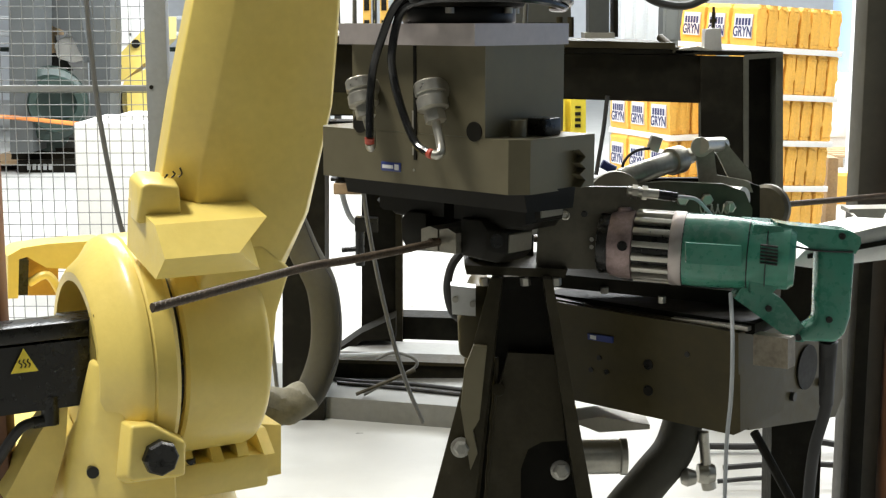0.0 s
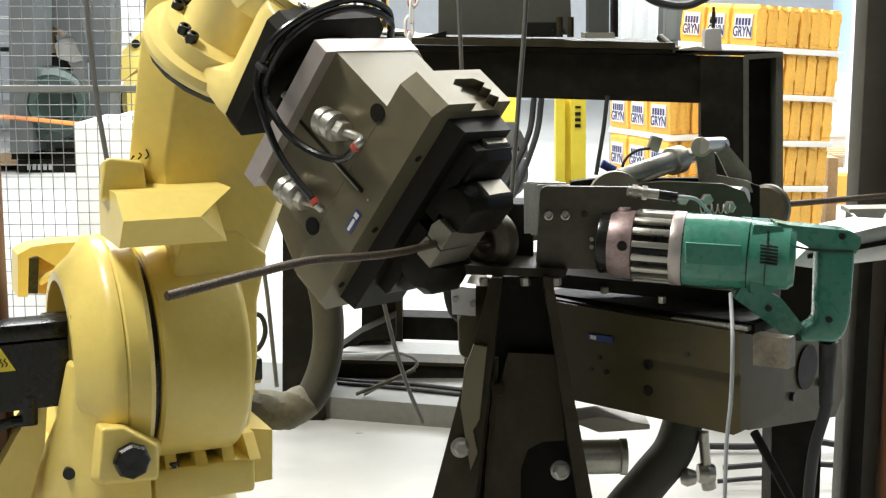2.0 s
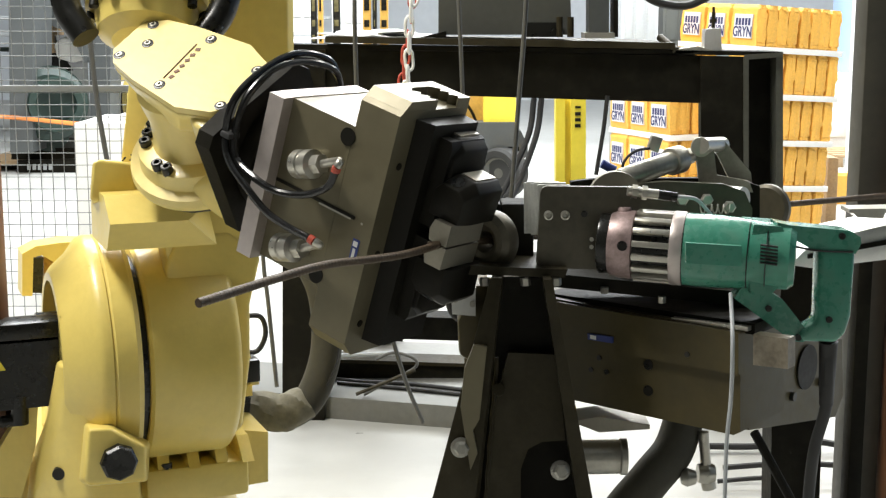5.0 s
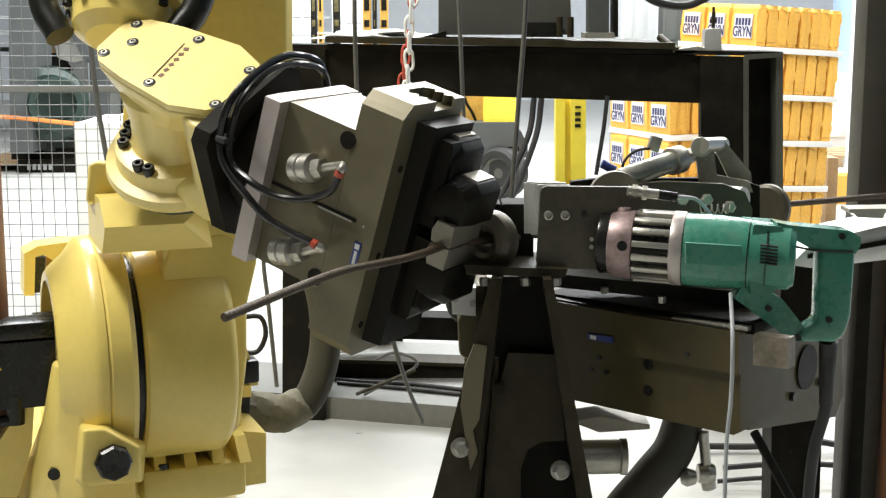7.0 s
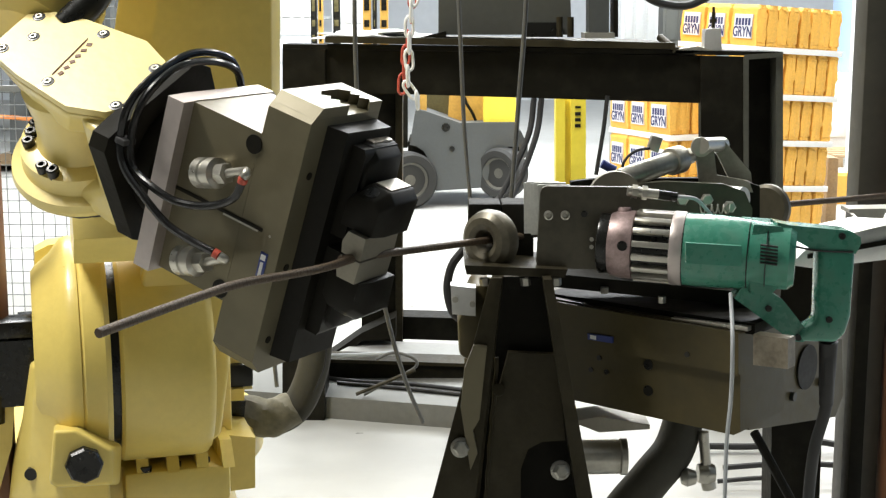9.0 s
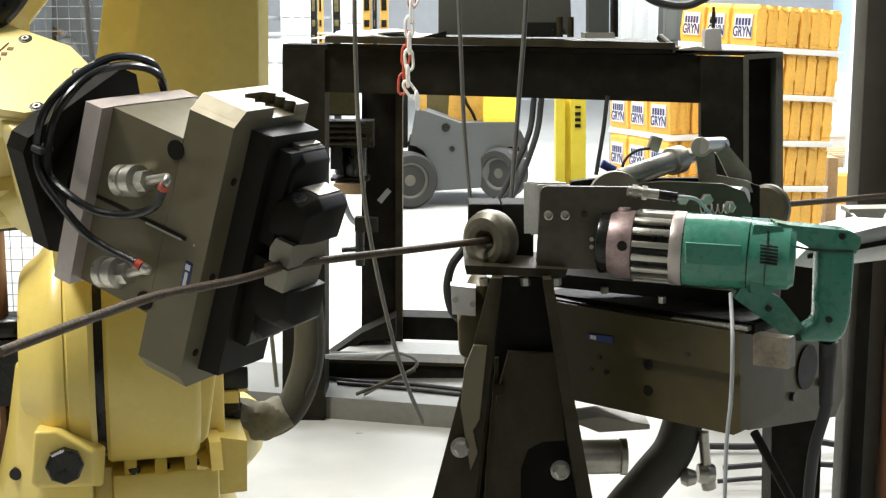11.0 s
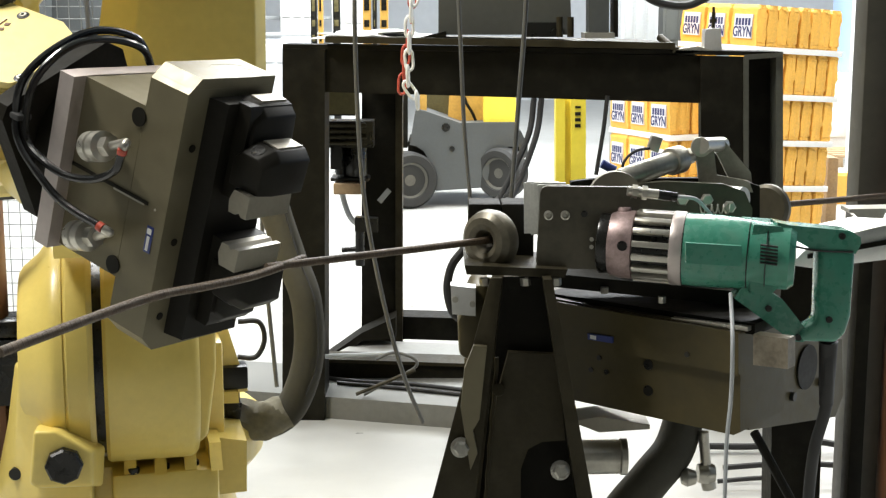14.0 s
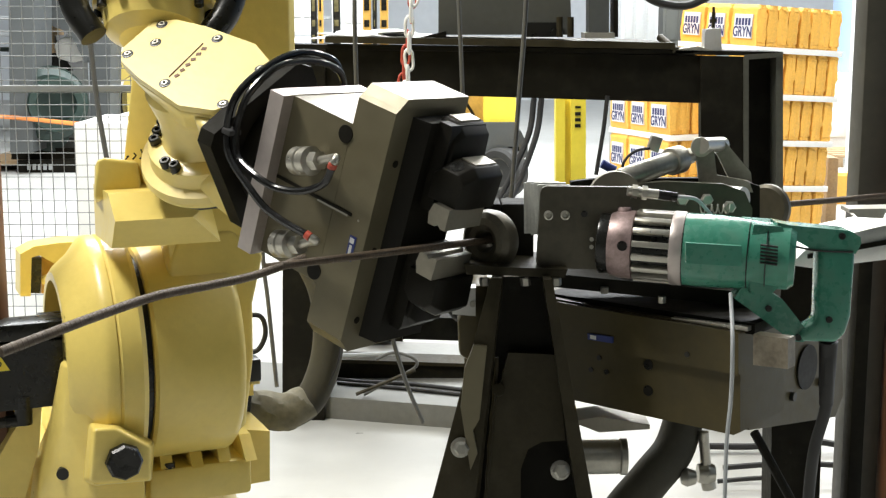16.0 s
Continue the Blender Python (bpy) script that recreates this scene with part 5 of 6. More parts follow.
solid("hanging_cable", hose([((-0.563, 4.200, 0.796)[0] - 0.02, 4.2, 7.99), (-0.504, 4.200, 3.993), (-0.535, 4.200, 2.532), (-0.555, 4.200, 1.560), (-0.558, 4.200, 1.184), (-0.563, 4.200, 0.796), (-0.549, 4.200, 0.616), (-0.528, 4.200, 0.350)], 0.007, 8), CABLE, "grey cable hanging behind the robot", "cable", "hanging cables")
solid("thin_cable", hose([(0.501, 2.330, 1.030), (0.490, 2.250, 0.968), (0.491, 2.250, 0.869), (0.486, 2.250, 0.769), (0.488, 2.250, 0.564)], 0.0036, 8), LGREY, "thin grey cable hanging from the tool", "cable", "hanging cables")
solid("overhead_hose", join(hose([(0.4, 4.0, 7.99), (0.474, 4.000, 1.811)], 0.012, 8), hose([(0.862, 4.000, 1.811), (0.95, 4.0, 7.99)], 0.012, 8), hose([(0.474, 4.000, 1.811), (0.507, 4.000, 1.653), (0.580, 4.000, 1.573), (0.646, 4.000, 1.544), (0.728, 4.000, 1.548), (0.815, 4.000, 1.621), (0.862, 4.000, 1.811)], 0.012, 8)), RUBBER, "black hose sagging overhead", "hose")


def chain_link(at, turn, material, label):
    n, pts = 20, []
    bm = bmesh.new()
    ring = []
    for i in range(n):
        a = i * math.tau / n
        c = Vector((0.013 * math.cos(a), 0, 0.02 * math.sin(a) + (0.014 if math.sin(a) > 0 else -0.014)))
        d = Vector((math.cos(a), 0, math.sin(a)))
        ring.append([bm.verts.new(c + 0.0048 * (math.cos(k * math.tau / 8) * d + math.sin(k * math.tau / 8) * Vector((0, 1, 0)))) for k in range(8)])
    for i in range(n):
        for k in range(8):
            bm.faces.new((ring[i][k], ring[i][(k + 1) % 8], ring[(i + 1) % n][(k + 1) % 8], ring[(i + 1) % n][k]))
    return turned(tidy(bm), Matrix.Translation(at) @ turn)


chain = thing("plastic_chain", (-0.107, 4.450, 1.564), "red and white plastic barrier chain hanging down", "chain")
CH = [(-0.091, 4.450, 1.578), (-0.102, 4.450, 1.528), (-0.109, 4.450, 1.478), (-0.109, 4.450, 1.426), (-0.110, 4.450, 1.373), (-0.114, 4.450, 1.321), (-0.106, 4.450, 1.275), (-0.084, 4.450, 1.242)]
for i, c in enumerate(CH):
    on(chain, "chain_link", chain_link(c, pose(0, 0, 0, 0, -35 if i > 5 else 8 - 3 * i, 70 * (i % 2) + 10), WHITEP, ""), WHITEP, "white chain link")
for i in range(7):
    c = Vector((-0.135, 4.500, 1.291)) + Vector((0.0, 0, 0.047 * i)) + Vector((0.006 * i, 0.05, 0))
    on(chain, "chain_link", chain_link(c, pose(0, 0, 0, 0, 4, 70 * (i % 2) + 15), RED, ""), RED, "red chain link")

on(chain, "cord", hose([tuple(Vector(CH[0]) + Vector((0, 0, 0.02))), (CH[0][0] + 0.02, 4.45, 7.99)], 0.004, 8), RED)

# ---- light curtain ----
curtain = thing("light_curtain", (0.604, 6.400, 0.685), "yellow safety light curtain post", "light curtain")
on(curtain, "housing", join(prism([(0.542, 0.098), (0.528, 1.145), (0.570, 1.145), (0.586, 0.098)], 6.4, 6.5, "y", 0.004), prism([(0.613, 0.098), (0.597, 1.145), (0.668, 1.145), (0.686, 0.098)], 6.4, 6.5, "y", 0.004), prism([(0.589, 0.091), (0.573, 1.143), (0.599, 1.143), (0.616, 0.091)], 6.43, 6.5, "y", 0)), SICKY)
on(curtain, "mark", join(*[prism([(0.618, 1.103), (0.644, 1.103), (0.645, 1.093), (0.618, 1.093)], 6.395, 6.40, "y", 0)] + [turned(prism([(0.618, 1.103), (0.644, 1.103), (0.645, 1.087), (0.618, 1.087)], 6.395, 6.40, "y", 0), Matrix.Translation((0, 0, -0.028 * k))) for k in (1, 2, 3)]), BLACKP, "dark brand mark as bars")
on(curtain, "foot", box(0.5, 0.75, 6.35, 6.55, 0, 0.02, 0.002), DARKST)

# ---- forklift ----
fork = thing("forklift", ((0.165, 11.000, 0.030)[0], 11.5, 0), "small grey and yellow counterbalance forklift parked on the floor", "forklift")
fbody = on(fork, "body", prism([(-0.269, 0.504), (-0.223, 0.777), (-0.191, 0.786), (-0.141, 0.777), (0.141, 0.681), (0.328, 0.686), (0.596, 0.686), (0.616, 0.490), (0.530, 0.490), (0.461, 0.453), (0.407, 0.375), (0.371, 0.270), (0.358, 0.159), (-0.060, 0.131), (-0.069, 0.224), (-0.101, 0.352), (-0.155, 0.453), (-0.215, 0.494)], 11.0, 12.0, "y", 0.02, 3), FORKG)
on(fork, "wheel_arch", prism([(-0.286, 0.516), (0.618, 0.516), (0.649, 0.177), (0.390, 0.154), (-0.056, 0.130), (-0.288, 0.154)], 11.12, 11.9, "y", 0.01), DARKST)
on(fork, "counterweight", prism([(0.594, 0.611), (0.640, 0.602), (0.697, 0.481), (0.698, 0.397), (0.661, 0.369), (0.658, 0.191), (0.598, 0.182)], 11.2, 11.95, "y", 0.02, 2), FORKG)
on(fork, "upper_body", prism([(0.328, 0.987), (0.587, 0.987), (0.590, 0.682), (0.329, 0.673)], 11.05, 11.95, "y", 0.02, 2), SICKY)
on(fork, "side_panel", prism([(0.158, 0.977), (0.343, 0.977), (0.345, 0.663), (0.158, 0.663)], 11.25, 11.8, "y", 0.02, 2), ORANGEY)
on(fork, "seat_panel", prism([(0.056, 0.975), (0.149, 0.975), (0.159, 0.664), (0.042, 0.696)], 11.3, 11.7, "y", 0.02, 2), ORANGEY)
on(fork, "cab_floor", prism([(-0.161, 0.966), (0.066, 0.966), (0.067, 0.673), (-0.162, 0.739)], 11.5, 11.7, "y", 0.01), OLIVE)
on(fork, "cab_post", prism([(-0.183, 0.984), (-0.133, 0.984), (-0.133, 0.765), (-0.193, 0.775)], 11.1, 11.2, "y", 0.01), ORANGEY)
on(fork, "mast", prism([(-0.381, 1.114), (-0.293, 1.114), (-0.295, 0.453), (-0.385, 0.453)], 11.3, 11.5, "y", 0.01), DARKST)
lever_ = on(fork, "lever", hose([(0.269, 11.220, 0.683), (0.241, 11.220, 0.748), (0.195, 11.220, 0.822), (0.176, 11.220, 0.878)], 0.012, 8), DARKST)
for c, r in (((0.023, 10.990, 0.646), 0.034), ((0.073, 10.990, 0.473), 0.022)):
    part("hole", here(rod(c, tuple(Vector(c) + Vector((0, 0.02, 0))), r, 18), fork), BLACKP, fbody)


def fork_wheel(at, r, axis, tyre):
    c, d = Vector(at), Vector(axis).normalized()
    w = on(fork, "wheel", lathe([(-0.09, r * 0.62), (-0.10, r * 0.9), (-0.07, r), (0.07, r), (0.1, r * 0.9), (0.095, r * 0.66), (0.06, r * 0.6)], c, d, 40), tyre)
    part("rim", here(lathe([(0.03, r * 0.78), (0.085, r * 0.74), (0.075, r * 0.60), (0.05, r * 0.52), (0.02, r * 0.46), (0.025, r * 0.25), (0.06, r * 0.2), (0.065, 0.01)], c, d, 32), fork), DUSTY, w, "dusty grey rim")
    u = d.orthogonal().normalized()
    v = d.cross(u)
    for k in range(6):
        o = c + r * 0.36 * (u * math.cos(k * 1.047) + v * math.sin(k * 1.047))
        part("wheel_bolt", here(rod(o + d * 0.02, o + d * 0.045, 0.014, 8), fork), DARKST, w)


fork_wheel((-0.283, 10.950, 0.228), 0.228, (0.35, -1, 0), TYRE)
fork_wheel((0.481, 11.000, 0.279), 0.205, (-0.62, -0.9, 0), TYRE)

# ---- bag stacks ----
def bag_mesh(seed):
    """Paper bag: block bottom, creased sides, folded top."""
    rnd = random.Random(seed)
    w, d, h = 0.262, 0.082, 0.256
    lean, n = rnd.uniform(-0.012, 0.012), 24
    bm = bmesh.new()
    rings = []
    for t, sx, sy in ((0, 0.95, 0.94), (0.03, 1, 1), (0.09, 0.985, 0.97), (0.12, 1, 1.0), (0.3, 1.01, 1.04), (0.45, 1.0, 1.05), (0.6, 1.0, 1.03), (0.75, 0.99, 0.98), (0.86, 0.985, 0.95), (0.90, 1.0, 1.0), (0.93, 0.985, 0.9), (0.97, 0.97, 0.74), (1.0, 0.95, 0.66)):
        ring = []
        rough = 0.0062 if 0.05 < t < 0.99 else 0.002
        for i in range(n):
            a = i * math.tau / n
            c, s = math.cos(a), math.sin(a)
            k = 1 / max(abs(c), abs(s)) ** 0.92
            front = 0.25 if s < -0.5 else 1.0
            ring.append(bm.verts.new((c * k * w / 2 * sx * 0.97 + rnd.uniform(-rough, rough), s * k * d / 2 * sy * 0.96 + lean * t + front * rnd.uniform(-rough, rough), h * t + (rnd.uniform(-0.005, 0.005) if 0.1 < t < 0.99 else 0))))
        rings.append(ring)
    for p, q in zip(rings, rings[1:]):
        for i in range(n):
            bm.faces.new((p[i], p[(i + 1) % n], q[(i + 1) % n], q[i]))
    bm.faces.new(rings[0][::-1])
    bm.faces.new(rings[-1])
    return tidy(bm)


def word(text, size):
    c = bpy.data.curves.new("word", "FONT")
    c.body, c.size, c.extrude, c.align_x, c.offset = text, size, 0.0008, "CENTER", 0.0016
    ob = bpy.data.objects.new("word", c)
    scene.collection.objects.link(ob)
    bpy.context.view_layer.update()
    me = bpy.data.meshes.new_from_object(ob.evaluated_get(bpy.context.evaluated_depsgraph_get()))
    bm = bmesh.new()
    bm.from_mesh(me)
    bpy.data.objects.remove(ob)
    bpy.data.meshes.remove(me)
    return bm


bag0 = solid("paper_bag", bag_mesh(1), PAPER, "orange paper bag of groats in a stacked pallet load", "bag", "bags on the pallets")
lab = part("label", prism([(-0.085, 0.045), (0.085, 0.045), (0.085, 0.195), (-0.085, 0.195)], -0.0515, -0.040, "y", 0.001), LILAC, bag0, "pale printed label")
part("print", join(turned(word("GRYN", 0.066), Matrix.Translation((0, -0.0522, 0.056)) @ pose(0, 0, 0, 90) @ Matrix.Diagonal((1, 1.35, 1, 1))), *[box(-0.07 + 0.03 * k, -0.05 + 0.03 * k, -0.0535, -0.0512, 0.125, 0.17, 0) for k in range(5)]), NAVY, bag0, "navy printed word and bars", True)
plain = [solid("plain_bag", bag_mesh(7 + k), PAPER, "plain creased orange paper bag in a stacked pallet load", "bag", "bags on the pallets") for k in range(4)]


def bag_stack(corner, turn, nx, ny, layers, z0, lean=0.0, low=0):
    """Layers of bags round the two faces of a load, with card sheets between them."""
    flat = pose(corner[0], corner[1], 0, 0, 0, turn)
    m = pose(corner[0], corner[1], 0, 0, lean) @ pose(0, 0, 0, 0, 0, turn)
    wide = nx
    for k in range(layers):
        z = z0 + k * 0.293
        nx = wide if k == layers - 1 or not low else low
        for i in range(nx):
            copy_thing(bag0, m @ pose(-0.134 - 0.27 * i, 0.046, z, 0, 0, random.uniform(-3, 3)))
        for j in range(1, ny):
            copy_thing(plain[(j + 3 * k) % 4], m @ pose(-0.134, 0.046 + 0.087 * j, z, 0, random.uniform(-1, 1), random.uniform(-5, 5)))
        sh = solid("card_sheet", box(-0.27 * nx - 0.0, 0.012, 0.0, 0.087 * ny + 0.01, 0, 0.036, 0.002), CARD, "white card sheet between bag layers", "card sheet", "card sheets")
        sh.matrix_basis = m @ Matrix.Translation((sh.location.x, sh.location.y, z - 0.037))
        if nx > 1 and ny > 1:
            core = solid("load_core", box(-0.27 * nx, -0.275, 0.10, 0.087 * ny, 0, 0.25, 0.01), PAPER, "inner orange bags of the pallet load", "bag", "bags on the pallets")
            core.matrix_basis = m @ Matrix.Translation((core.location.x, core.location.y, z))
    p = solid("pallet", join(*[box(-0.27 * nx + 0.0, 0.0, 0.0 + i * 0.087, 0.07 + i * 0.087, 0.11, 0.13, 0.002) for i in range(ny)], *[box(-0.27 * nx + x, -0.27 * nx + x + 0.1, 0.0, 0.087 * ny, 0, 0.11, 0.002) for x in (0, 0.13 * nx, 0.27 * nx - 0.1)]), WOOD, "wooden pallet under a bag load", "pallet", "pallets")
    p.matrix_basis = flat @ Matrix.Translation((p.location.x, p.location.y, 0))


cB = Vector((2.112, 8.600, 0.567)) + Vector((-0.25, 0, 0))
bag_stack(cB, -64, 3, 8, 5, 0.17, 3.6, 1)
cA = (1.475, 8.900, 0.534)
bag_stack(cA, -68, 3, 4, 4, 0.17)
for k, o in enumerate([bag0] + plain):
    o.matrix_basis = pose(cB[0] + 0.2 + 0.3 * k, cB[1] + 2.6, 0, 0, 0, 10)

# ---- fence and what stands behind it ----
fence = thing("mesh_fence", (-1.6, 5.2, 0), "grey steel wire-mesh safety fence with posts", "fence")
FY = 5.2
fp0, fp1 = (-1.119, 5.200, 1.364)[0], (-1.037, 5.200, 1.364)[0]
on(fence, "post", box(fp0, fp1, FY - 0.03, FY + 0.03, 0, 2.6, 0.004), FENCE)
on(fence, "mid_rail", box(-3.2, fp0, FY - 0.015, FY + 0.015, (-1.466, 5.200, 1.244)[2] - 0.012, (-1.466, 5.200, 1.244)[2] + 0.012, 0.003), FENCE)
on(fence, "bottom_rail", box(-3.2, fp0, FY - 0.015, FY + 0.015, 0.10, 0.13, 0.003), FENCE)
on(fence, "end_post", box(-3.2, -3.14, FY - 0.03, FY + 0.03, 0, 2.6, 0.004), FENCE)
for k in range(3):
    on(fence, "fixing_bolt", rod((fp0 + 0.02, FY - 0.034, 0.9 + 0.35 * k), (fp0 + 0.02, FY - 0.03, 0.9 + 0.35 * k), 0.008, 8), DARKST)
x = fp0 - 0.02
while x > -2.6:
    on(fence, "upright_wire", rod((x, FY, 0.13), (x, FY, 2.5), 0.0017, 6), FENCE)
    x -= 0.0445
z = 0.17
while z < 2.5:
    on(fence, "cross_wire", rod((-2.6, FY + 0.003, z), (fp0, FY + 0.003, z), 0.0017, 6), FENCE)
    z += 0.046
solid("fence_cable", hose([(-1.339, 5.185, 1.699), (-1.326, 5.185, 1.407), (-1.300, 5.185, 1.110), (-1.242, 5.185, 0.730), (-1.189, 5.185, 0.543), (-1.171, 5.185, -0.185)], 0.010, 8), CABLE, "dark cable hanging along the fence", "cable", "hanging cables")
solid("brown_post", box(*sorted(((-1.068, 3.000, 0.920)[0], (-0.995, 3.000, 0.920)[0])), 3.0, 3.06, 0, 1.35, 0.004), BROWN, "rust-brown post at the side of the cell", "post")
solid("white_crate", box((-2.029, 7.500, 0.686)[0], (-1.629, 7.500, 0.686)[0], 7.5, 8.2, 0, (-2.017, 7.500, 0.942)[2], 0.01), CARD, "white wrapped crate behind the fence", "crate")
solid("white_sheet", box((-1.831, 7.600, 0.675)[0], (-1.664, 7.600, 0.675)[0], 7.7, 8.0, (-2.017, 7.500, 0.942)[2], (-2.016, 7.500, 0.976)[2], 0.01), CARD, "folded white sheet on the crate", "sheet")
FAR = Matrix.Translation(EYE) @ Matrix.Scale(1.62, 4) @ Matrix.Translation(-Vector(EYE))
behind = [o.name for o in scene.collection.objects if o.parent is None]
pump = thing("pump_motor", (-2.494, 8.600, 0.728), "dark green electric motor on a pallet behind the fence", "motor")
on(pump, "drum", join(lathe([(0, 0.2), (0.03, 0.22), (0.3, 0.22), (0.33, 0.18)], tuple(Vector((-2.471, 8.600, 0.995))), (0.3, -1, 0), 32), rod((-2.451, 8.500, 0.808), (-2.566, 8.900, 0.775), 0.12, 24)), GREENM)
on(pump, "fan_ring", lathe([(0.33, 0.11), (0.36, 0.12), (0.36, 0.16), (0.33, 0.17)], tuple(Vector((-2.421, 8.550, 0.998))), (0.3, -1, 0), 28), GREENM)
on(pump, "skid", prism([(-2.695, 0.712), (-2.300, 0.712), (-2.306, 0.578), (-2.703, 0.578)], 8.5, 9.2, "y", 0.01), DARKST)
for k in range(6):
    on(pump, "fin", lathe([(0.05 + 0.04 * k, 0.215), (0.05 + 0.04 * k, 0.228), (0.062 + 0.04 * k, 0.228), (0.062 + 0.04 * k, 0.215)], tuple(Vector((-2.471, 8.600, 0.995))), (0.3, -1, 0), 28), GREENM)
solid("skid_pallet", join(prism([(-2.880, 0.640), (-2.268, 0.640), (-2.270, 0.616), (-2.884, 0.616)], 8.4, 9.4, "y", 0.005), *[box(-2.88 + 0.25 * k, -2.78 + 0.25 * k, 8.4, 9.4, 0.574, 0.616, 0.003) for k in range(3)]), WOOD, "dark wooden skid behind the fence", "pallet")
solid("grey_column", prism([(-2.609, 0.713), (-2.554, 2.009), (-2.408, 2.009), (-2.472, 0.713)], 8.2, 8.6, "y", 0.01), FORKG, "pale grey machine column behind the fence", "machine column")
solid("grey_arm", prism([(-2.381, 2.046), (-2.114, 2.046), (-2.118, 1.413), (-2.148, 0.856), (-2.272, 0.856), (-2.263, 1.235), (-2.353, 1.485)], 8.8, 9.1, "y", 0.02), FORKG, "grey curved machine arm behind the fence", "machine arm")
solid("machine_head", prism([(-2.568, 1.485), (-2.526, 1.764), (-2.314, 1.764), (-2.236, 1.273), (-2.266, 1.231), (-2.347, 1.414), (-2.469, 1.467)], 8.7, 8.9, "y", 0.02), FORKG, "pale grey machine head behind the fence", "machine head")
solid("dark_drive", prism([(-2.668, 1.411), (-2.537, 1.448), (-2.507, 1.302), (-2.420, 1.174), (-2.680, 1.155)], 9.0, 9.3, "y", 0.02), BLACKP, "black drive unit behind the fence", "drive")
solid("carton", prism([(-2.650, 1.477), (-2.528, 1.484), (-2.527, 1.289), (-2.652, 1.274)], 8.95, 9.2, "y", 0.01), WOOD, "brown carton on the machine behind the fence", "carton")
solid("cloth", loft([([(-2.503, 1.348), (-2.443, 1.391), (-2.334, 1.406), (-2.245, 1.370), (-2.268, 1.255), (-2.385, 1.226), (-2.486, 1.255)], 8.85), ([(-2.503, 1.341), (-2.436, 1.377), (-2.341, 1.391), (-2.263, 1.356), (-2.281, 1.269), (-2.384, 1.241), (-2.478, 1.262)], 9.15)], "y", 0.02, 2), CARD, "white cloth bundle on the machine behind the fence", "cloth")
board = thing("crate_board", (-2.417, 8.350, 0.489), "dark crate board with chalk marks behind the fence", "crate")
on(board, "board", prism([(-2.617, 0.650), (-2.235, 0.657), (-2.242, 0.496), (-2.626, 0.489)], 8.35, 8.39, "y", 0.003), DARKST)
for k in range(5):
    on(board, "chalk_mark", prism([(x + 0.033 * k, z) for x, z in [(-2.554, 0.626), (-2.534, 0.626), (-2.535, 0.591), (-2.556, 0.591)]], 8.344, 8.349, "y", 0), LGREY, "chalk mark as a bar")
solid("orange_strap", hose([(-2.722, 8.190, 0.934), (-2.588, 8.190, 0.924), (-2.243, 7.700, 0.940), (-1.996, 7.490, 0.936)], 0.014, 8, 6, 0.4), ORANGE, "orange strap stretched behind the fence", "strap")
spare = thing("second_robot", (-2.158, 9.500, 0.805), "yellow robot arm parked behind the fence", "robot")
on(spare, "arm", prism([(-2.299, 1.105), (-2.279, 1.222), (-2.044, 1.453), (-1.879, 1.522), (-1.884, 1.368), (-2.053, 1.214), (-2.226, 1.078)], 9.5, 9.75, "y", 0.03, 3), YELLOW)
on(spare, "wrist", prism([(-2.186, 1.100), (-2.028, 1.177), (-2.039, 0.867), (-2.223, 0.847), (-2.258, 0.945)], 9.45, 9.7, "y", 0.03, 3), YELLOW)
on(spare, "tool", rod((-2.266, 9.400, 0.948), (-2.180, 9.400, 0.948), 0.1, 20), BLACKP)
for c in ((-2.248, 9.480, 1.184), (-2.114, 9.480, 1.338)):
    on(spare, "slot", rod(c, tuple(Vector(c) + Vector((0, 0.03, 0))), 0.03, 12), BLACKP)
solid("robot_stand", box((-2.320, 9.600, 0.797)[0], (-2.081, 9.600, 0.797)[0], 9.5, 10, 0.574, (-2.294, 9.500, 0.844)[2], 0.02), GREYP, "grey pedestal under the parked robot", "pedestal")

# all that stands behind the fence is as large and as far off as its place on the floor tells
for ob in [o for o in scene.collection.objects if o.parent is None and o.name not in behind]:
    old = ob.location.copy()
    ob.location = FAR @ old
    for piece in [ob] + list(ob.children):
        if piece.type == "MESH":
            piece.data.transform(Matrix.Scale(1.62, 4))

# far shelves, rails and posts of the hall
for i, (x0, x1, y0, y1, dep, mt, lb) in enumerate((
        (60, 130, -60, 18, 16, GREYP, "grey cabinet far down the hall"), (190, 262, -60, 78, 17, CARD, "white cabinet far down the hall"),
        (455, 560, 70, 110, 15, WALLM, "pale cabinet far down the hall"), (500, 560, -60, 30, 18, CARD, "white shelf far down the hall"),
        (590, 650, -60, 40, 18, CARD, "white shelf far down the hall"), (1095, 1160, -60, 75, 14, LGREY, "grey switch cabinet far down the hall"),
        (1168, 1245, -60, 70, 16, GREYP, "blue-grey cabinet far down the hall"), (1500, 1512, -60, 75, 15, TILEB, "blue panel far down the hall"),
        (1395, 1500, 130, 245, 15, CARD, "white crate far down the hall"))):
    c0, c1 = (x0 - 784) / 2413 * dep, (x1 - 784) / 2413 * dep
    z1 = 1.5 - dep * ((y0 - 35) / 2480)
    z0 = 1.5 - dep * ((y1 - 35) / 2480)
    s = thing("cabinet", (c0, dep, 0), lb, "cabinet", "far cabinets")
    on(s, "carcass", box(c0, c1, dep, dep + 0.8, 0, z1, 0.01), mt)
    for k in range(3):
        on(s, "door", box(c0 + 0.03 + (c1 - c0 - 0.03) * k / 3, c0 + (c1 - c0 - 0.03) * (k + 1) / 3, dep - 0.02, dep, max(0.1, z0), z1 - 0.05, 0.006), mt)
